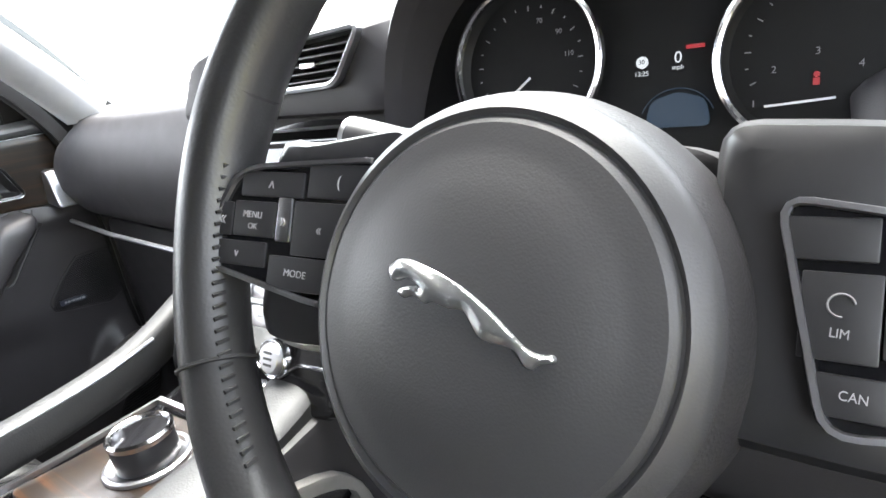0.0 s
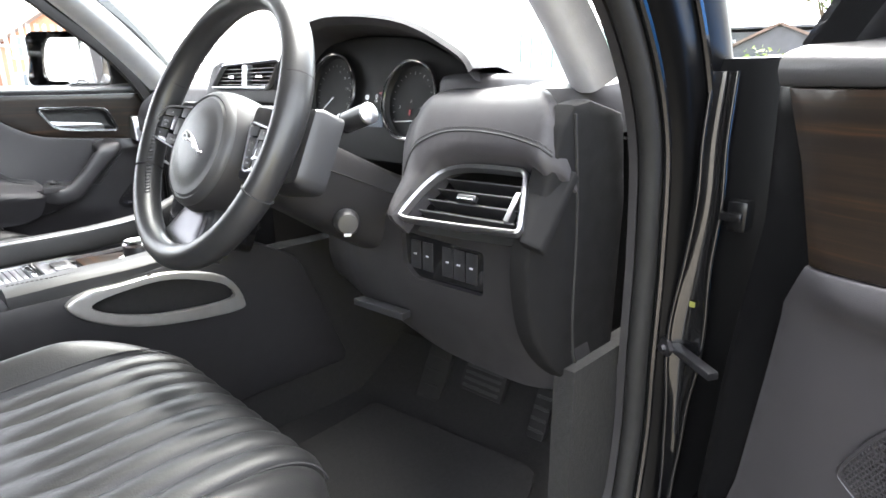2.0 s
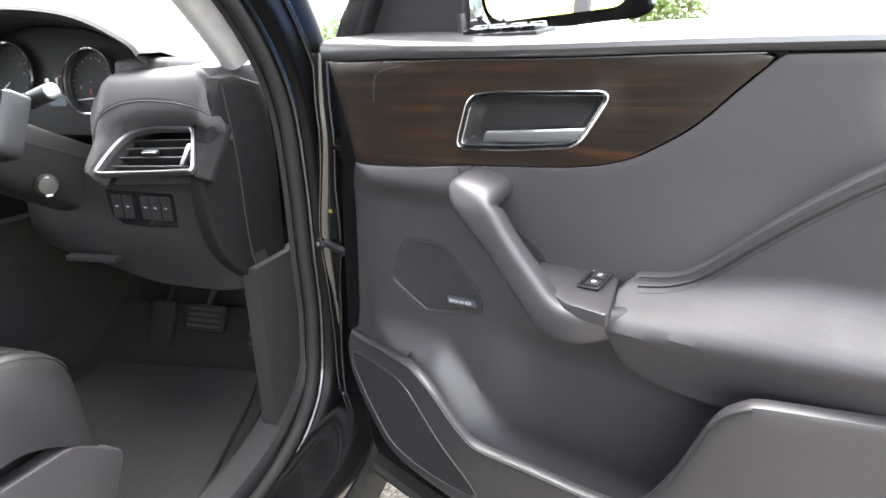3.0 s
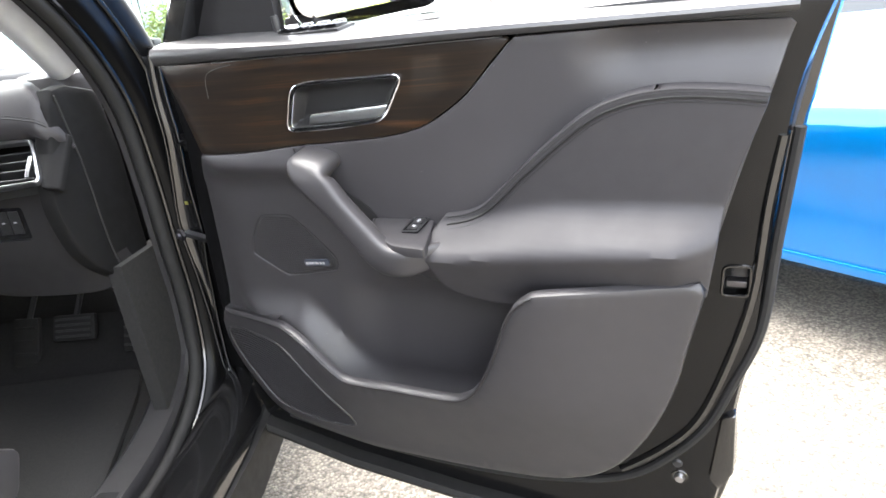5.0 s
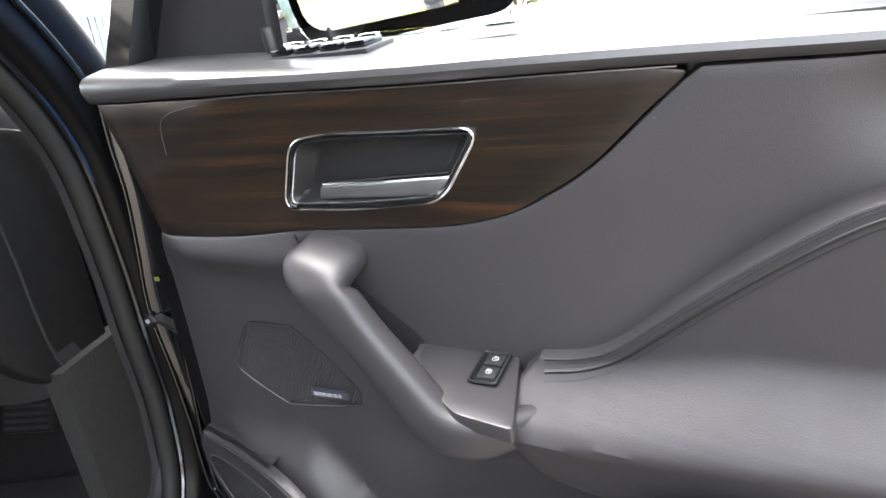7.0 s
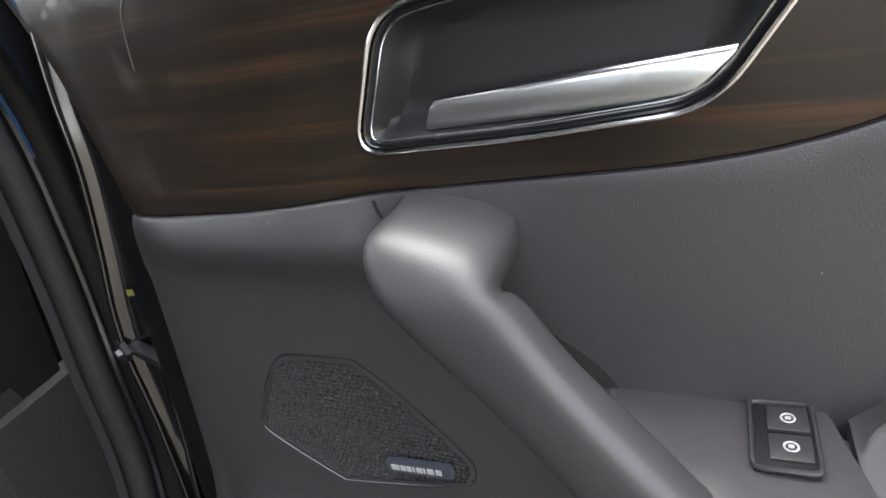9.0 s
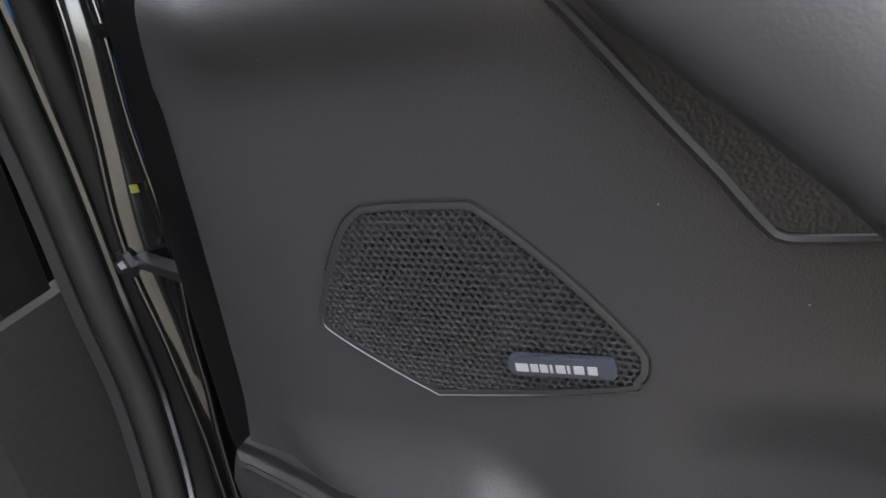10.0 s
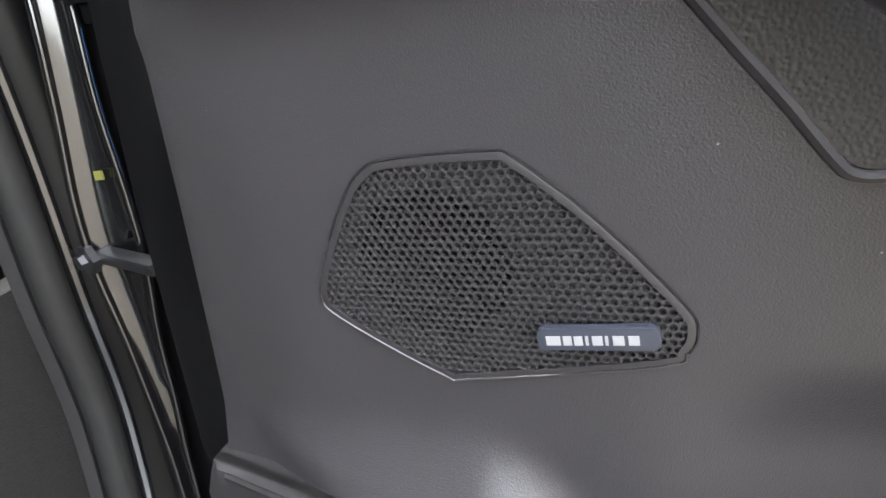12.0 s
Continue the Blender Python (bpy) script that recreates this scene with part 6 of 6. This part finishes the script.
LEAF2 = material("yellow_green_leaf", (0.16, 0.21, 0.035), 0.6, second=(0.09, 0.15, 0.03), scale=2.5)
BARK = material("brown_bark", (0.12, 0.09, 0.06), 0.9, scale=12)
WPAINT = material("white_car_paint", (0.72, 0.73, 0.74), 0.25, coat=0.8, scale=5)
BPAINT = material("bright_blue_car_paint", (0.0, 0.14, 0.42), 0.1, 0.4, coat=1.0, scale=5)
CGLASS = material("tinted_car_glass", (0.02, 0.025, 0.028), 0.04, coat=0.6)
TYRE = material("black_tyre", (0.02, 0.02, 0.02), 0.85)
rng = random.Random(7)


def fence_run(name, label, a, b, height, pitch, width, mat, pointed):
    a, b = Vector(a), Vector(b)
    run = (b - a).length
    d = (b - a).normalized()
    f = thing(name, label, "fence", frame_of(a, d, (0, 0, 1)), kind="")
    w = width / 2
    if pointed:
        ring = [(-w, 0.05), (-w, height - 0.12), (-w * 0.9, height), (-w * 0.2, height - 0.1), (0, height + 0.02), (w * 0.2, height - 0.1), (w * 0.9, height), (w, height - 0.12), (w, 0.05)]
    else:
        ring = [(-w, 0.05), (-w, height), (w, height), (w, 0.05)]
    first = None
    n = int(run / pitch)
    for k in range(n):
        m = pose(pitch * (k + 0.5), rng.uniform(-0.008, 0.008), 0.02, 0, 0, rng.uniform(-0.3, 0.3))
        if first is None:
            first = part("pale", slab(ring, 0.02), mat, f, smooth=False, at=m)
        else:
            ob = new("pale", first.data)
            ob.parent = f
            ob.matrix_basis = m
    for z in (0.25 * height, 0.8 * height):
        part("rail", box(0, z - 0.03, -0.05, run, z + 0.03, -0.005), mat, f, smooth=False)
    for k in range(int(run / 2.75) + 1):
        part("post", box(2.75 * k - 0.04, 0, -0.13, 2.75 * k + 0.04, height - 0.2, -0.05), mat, f, smooth=False)
    return f


fence_run("palisade_fence", "galvanised steel palisade fence with pointed pales", (-15.5, -12, 0), (-15.5, 14, 0), 2.4, 0.155, 0.072, STEEL, True)
fence_run("board_fence", "pale teal vertical board fence", (-19.5, 14.0, 0), (-9.5, 22.0, 0), 3.0, 0.2, 0.17, TEAL, False)
fence_run("garden_fence", "white slatted fence below trees", (-6.4, 22.0, 0), (4.0, 22.5, 0), 1.75, 0.2, 0.15, UPVC, False)


def window(house, x, z, w, h, at):
    f = part("window", joined([box(x - w / 2, z - h / 2, -0.02, x + w / 2, z - h / 2 + 0.07, 0.05), box(x - w / 2, z + h / 2 - 0.07, -0.02, x + w / 2, z + h / 2, 0.05), box(x - w / 2, z - h / 2 + 0.07, -0.02, x - w / 2 + 0.07, z + h / 2 - 0.07, 0.05), box(x + w / 2 - 0.07, z - h / 2 + 0.07, -0.02, x + w / 2, z + h / 2 - 0.07, 0.05), box(x - 0.035, z - h / 2 + 0.07, -0.02, x + 0.035, z + h / 2 - 0.07, 0.045)]), UPVC, house, "white framed window", smooth=False, at=at)
    part("pane", box(x - w / 2 + 0.06, z - h / 2 + 0.06, -0.01, x + w / 2 - 0.06, z + h / 2 - 0.06, 0.02), PANE, f, smooth=False)
    part("sill", box(x - w / 2 - 0.05, z - h / 2 - 0.08, -0.02, x + w / 2 + 0.05, z - h / 2 - 0.004, 0.1), UPVC, f, smooth=False)


def gabled(name, label, at, width, depth, eaves, ridge, mat, roofmat, windows):
    """A house whose gable end lies in the plane z = 0 of its frame."""
    hs = thing(name, label, "house", at)
    part("wall", slab([(-width / 2, 0), (-width / 2, eaves), (0, ridge), (width / 2, eaves), (width / 2, 0)], depth), mat, hs, smooth=False)
    for s in (-1, 1):
        d = Vector((s * width / 2, eaves - ridge, 0)).normalized()
        n = Vector((-d.y, d.x, 0)) * (s)
        a, b = Vector((0, ridge, 0)), Vector((s * width / 2, eaves, 0)) + d * 0.35
        ring = [a + n * 0.02, b + n * 0.02, b + n * 0.18, a + n * 0.18]
        part("roof", slab(ring, depth + 0.5), roofmat, hs, "tiled roof slope", smooth=False, at=pose(0, 0, 0.25))
    for w in windows:
        window(hs, *w, None)
    return hs


gabled("brick_house", "terracotta brick house with gabled roof behind the fence", frame_of((-42, 10.2, 0), (0, 1, 0), (0, 0, 1)), 5.5, 9, 3.6, 5.6, BRICK, TILE, [(-1.8, 3.3, 1.3, 1.2), (1.8, 3.3, 1.3, 1.2), (-1.8, 1.2, 1.4, 1.3)])
gabled("brick_house", "second terracotta brick house with gabled roof", frame_of((-50, 7.0, 0), (-1, 0, 0), (0, 0, 1)), 8.0, 12, 2.9, 4.6, BRICK, TILE, [])
gabled("dark_roofed_house", "far house with dark roof among bushes", frame_of((-11.5, 42, 0), (1, 0.1, 0), (0, 0, 1)), 6.5, 8, 3.0, 4.5, SLATE, TILE, [(0.0, 2.2, 1.2, 1.1)])

BLK = frame_of((-23, 53, 0), (0.914, 0.406, 0), (0, 0, 1))
blk = thing("block_building", "far block of flats in dark cladding with a yellow bay", "building", BLK)
for x0, x1, mat, h in ((-14, -2.2, SLATE, 5.2), (-2.2, 0.1, YELLOW, 5.4), (0.1, 12.0, SLATE, 5.2)):
    part("wall", box(x0, 0, -8, x1, h, 0.3 if mat is YELLOW else 0, 0), mat, blk, "yellow bay" if mat is YELLOW else "", smooth=False)
part("roof", box(-14.2, 5.42, -8.2, 12.2, 5.6, 0.4), SLATE, blk, "flat roof edge", smooth=False)
for x in (-12, -9.5, -7, -4.5, 1.8, 4.2, 6.8, 9.4):
    for z in (1.5, 4.0):
        window(blk, x, z, 1.2, 1.15, None)
window(blk, -1.05, 3.9, 0.9, 1.0, pose(0, 0, 0.3))
# Out of view: an invented yellow block that gives the door mirror its reflection.
YB = thing("mirror_reflected_block", "unseen yellow block with a window, added for the door mirror to reflect", "building", frame_of((16.5, -12.2, 0), (-0.62, -0.78, 0), (0, 0, 1)))
part("wall", box(-3.9, 0, -6, 3.8, 3.6, 0), YELLOW, YB, smooth=False)
part("roof", box(-4.0, 3.6, -6.1, 3.9, 3.85, 0.2), SLATE, YB, "flat roof edge", smooth=False)
window(YB, 2.2, 2.4, 1.2, 1.1, None)


def plant(name, label, at, height, spread, base, mat, n, leaf):
    """A trunk with limbs, and a crown of many small leaves in uneven clumps."""
    tr = thing(name, label, name, pose(*at))
    pieces = [sweep([(0, 0, 0), (0.03, 0.02, height * 0.3), (0, 0.05, height * 0.7)], round_profile(0.05 + 0.02 * height, 8), scale=lambda t: 1 - 0.6 * t)]
    tips = []
    for k in range(9):
        a = rng.uniform(0, 6.28)
        r = spread * rng.uniform(0.35, 0.8)
        tip = Vector((r * math.cos(a), r * math.sin(a), base + (height - base) * rng.uniform(0.25, 0.85)))
        tips.append((tip, rng.uniform(0.3, 0.55) * spread))
        pieces.append(sweep([(0, 0, height * 0.25), tip * 0.55 + Vector((0, 0, 0.05)), tip], round_profile(0.02 + 0.008 * height, 6), scale=lambda t: 1 - 0.7 * t))
    part("trunk", joined(pieces), BARK, tr, "brown trunk and limbs")
    vs, fs = [], []
    for k in range(n):
        c, r = tips[k % len(tips)]
        d = Vector((rng.gauss(0, 1), rng.gauss(0, 1), rng.gauss(0, 0.8))).normalized() * r * rng.uniform(0.5, 1.15)
        p = c + d
        if p.z < base * 0.6:
            p.z = base * 0.6 + rng.uniform(0, 0.1)
        u = Vector((rng.gauss(0, 1), rng.gauss(0, 1), rng.gauss(0, 0.6))).normalized()
        v = u.cross(Vector((rng.gauss(0, 1), rng.gauss(0, 1), rng.gauss(0, 1)))).normalized()
        s = leaf * rng.uniform(0.6, 1.3)
        i = len(vs)
        vs += [p - u * s, p + v * s * 0.45, p + u * s, p - v * s * 0.45]
        fs.append((i, i + 1, i + 2, i + 3))
    me = bpy.data.meshes.new("crown")
    me.from_pydata(vs, [], fs)
    me.materials.append(mat)
    cr = new("crown", me)
    cr.parent = tr
    tagged(cr, "loose leafy crown")
    return tr


plant("bush", "bright yellow green garden bush", (-9.2, 19.5, 0), 2.7, 1.3, 0.3, LEAF2, 2600, 0.09)
plant("bush", "yellow green bush by the white fence", (-4.9, 20.6, 0), 1.8, 1.2, 0.2, LEAF2, 2200, 0.08)
plant("tree", "green tree behind the white fence", (-4.2, 24.5, 0), 5.6, 2.0, 2.0, LEAF, 4500, 0.12)
plant("tree", "green tree beyond the white fence", (1.4, 25.5, 0), 5.0, 2.2, 1.2, LEAF, 4500, 0.12)
plant("tree", "dark green tree before the flats", (-27.0, 50.0, 0), 4.8, 2.4, 0.6, LEAF, 3000, 0.2)
for k, x in enumerate((-35, -31, -21, -18)):
    plant("bush", "clipped hedge bush at the foot of the flats", (x, 46 + 0.4 * (x + 35), 0), 1.7, 2.0, 0.2, LEAF, 1600, 0.16)


def parked_car(name, label, at, paint):
    car = thing(name, label, "car", at, group="parked cars")
    rings = []
    for x, hw, top in ((-2.12, 0.62, 0.7), (-2.08, 0.74, 0.88), (-1.8, 0.84, 0.97), (-1.2, 0.875, 0.99), (0, 0.88, 0.97), (0.7, 0.88, 0.95), (0.95, 0.87, 0.93), (1.5, 0.85, 0.86), (1.95, 0.76, 0.76), (2.1, 0.62, 0.62)):
        half = [(hw - 0.06, 0.2), (hw - 0.015, 0.235), (hw - 0.005, 0.29), (hw - 0.03, 0.4), (hw - 0.012, 0.52), (hw, 0.64 * top / 0.97), (hw - 0.004, 0.70 * top / 0.97), (hw - 0.03, 0.735 * top / 0.97), (hw - 0.14, 0.86 * top / 0.97), (hw - 0.21, top), (hw * 0.5, top + 0.02)]
        rings.append([Vector((x, y, z)) for y, z in half] + [Vector((x, -y, z)) for y, z in half[::-1]])
    part("body", loft(rings), paint, car, "painted body")
    rings = []
    for z, x0, x1, hw in ((0.93, -1.95, 0.95, 0.66), (1.2, -1.6, 0.45, 0.61), (1.4, -1.25, 0.05, 0.55)):
        rings.append([Vector((x, y, z)) for x, y in ((x0, -hw * 0.9), (x0 + 0.15, -hw), (x1 - 0.2, -hw), (x1, -hw * 0.85), (x1, hw * 0.85), (x1 - 0.2, hw), (x0 + 0.15, hw), (x0, hw * 0.9))])
    part("glasshouse", loft(rings), CGLASS, car, "dark glass house", smooth=False)
    part("roof", sheet(chamfer([(-1.35, -0.57), (0.12, -0.57), (0.12, 0.57), (-1.35, 0.57)], 0.12, 4), lambda x, y: 1.44 - 0.05 * (y / 0.57) ** 2 - 0.05 * ((x + 0.6) / 0.75) ** 2, 0.06, 0.12, 0.03), paint, car, "roof panel")
    for s in (1, -1):
        for a, b in (((0.1, 0.58 * s, 1.38), (0.98, 0.65 * s, 0.94)), ((-0.45, 0.6 * s, 1.4), (-0.5, 0.67 * s, 0.95)), ((-1.3, 0.56 * s, 1.38), (-1.9, 0.62 * s, 0.96))):
            part("pillar", sweep([a, Vector(a).lerp(Vector(b), 0.5) + Vector((0, 0.015 * s, 0.01)), b], round_profile(0.035, 8)), paint, car)
        part("door_handle", box(-0.13, -0.012, -0.014, 0.1, 0.03, 0.014, 0.01), paint, car, "body coloured handle", at=pose(0.0, 0.872 * s, 0.665, 0, 0, 0 if s > 0 else 180))
        part("sill_strip", box(-1.0, -0.008, -0.02, 1.0, 0.012, 0.012, 0.005), paint, car, "pale edge of the sill", at=pose(0, 0.872 * s, 0.262))
        part("wing_mirror", box(-0.06, -0.02, -0.05, 0.06, 0.16, 0.06, 0.03), paint, car, at=pose(0.72, 0.7 * s, 1.0, 0, 0, 0 if s > 0 else 180))
        for x in (-1.32, 1.32):
            wh = part("wheel", lathe([(0.2, -0.1), (0.3, -0.1), (0.32, -0.07), (0.32, 0.07), (0.3, 0.1), (0.2, 0.1), (0.19, 0.07), (0, 0.06)], 28), TYRE, car, "black tyre", at=pose(x, 0.795 * s, 0.32, -90 * s, 0, 0))
            part("rim", joined([lathe([(0.19, 0.075), (0.2, 0.102), (0.175, 0.09)], 24)] + [box(-0.02, 0.03, 0.075, 0.02, 0.185, 0.095, 0.005) for _ in range(1)] + [lathe([(0, 0.105), (0.04, 0.1), (0.05, 0.07)], 12)]), SATIN, wh, "silver rim")
    for y in (-0.55, 0.55):
        part("headlight", box(1.9, y - 0.14, 0.58, 2.06, y + 0.14, 0.68, 0.03), PANE, car, "clear headlight")
        part("tail_light", box(-2.1, y - 0.14, 0.72, -1.98, y + 0.16, 0.85, 0.03), RED, car, "red tail light")
    return car


parked_car("white_car", "white hatchback parked by the fence", pose(-11.7, 0.3, 0, 0, 0, 92), WPAINT)
BX, BY = 2.23 + 0.77 * 0.87, 0.82 + 0.63 * 0.87
parked_car("blue_car", "bright blue car parked beside the open door", Matrix(((-0.633, -0.774, 0, BX), (0.774, -0.633, 0, BY), (0, 0, 1, 0), (0, 0, 0, 1))), BPAINT)
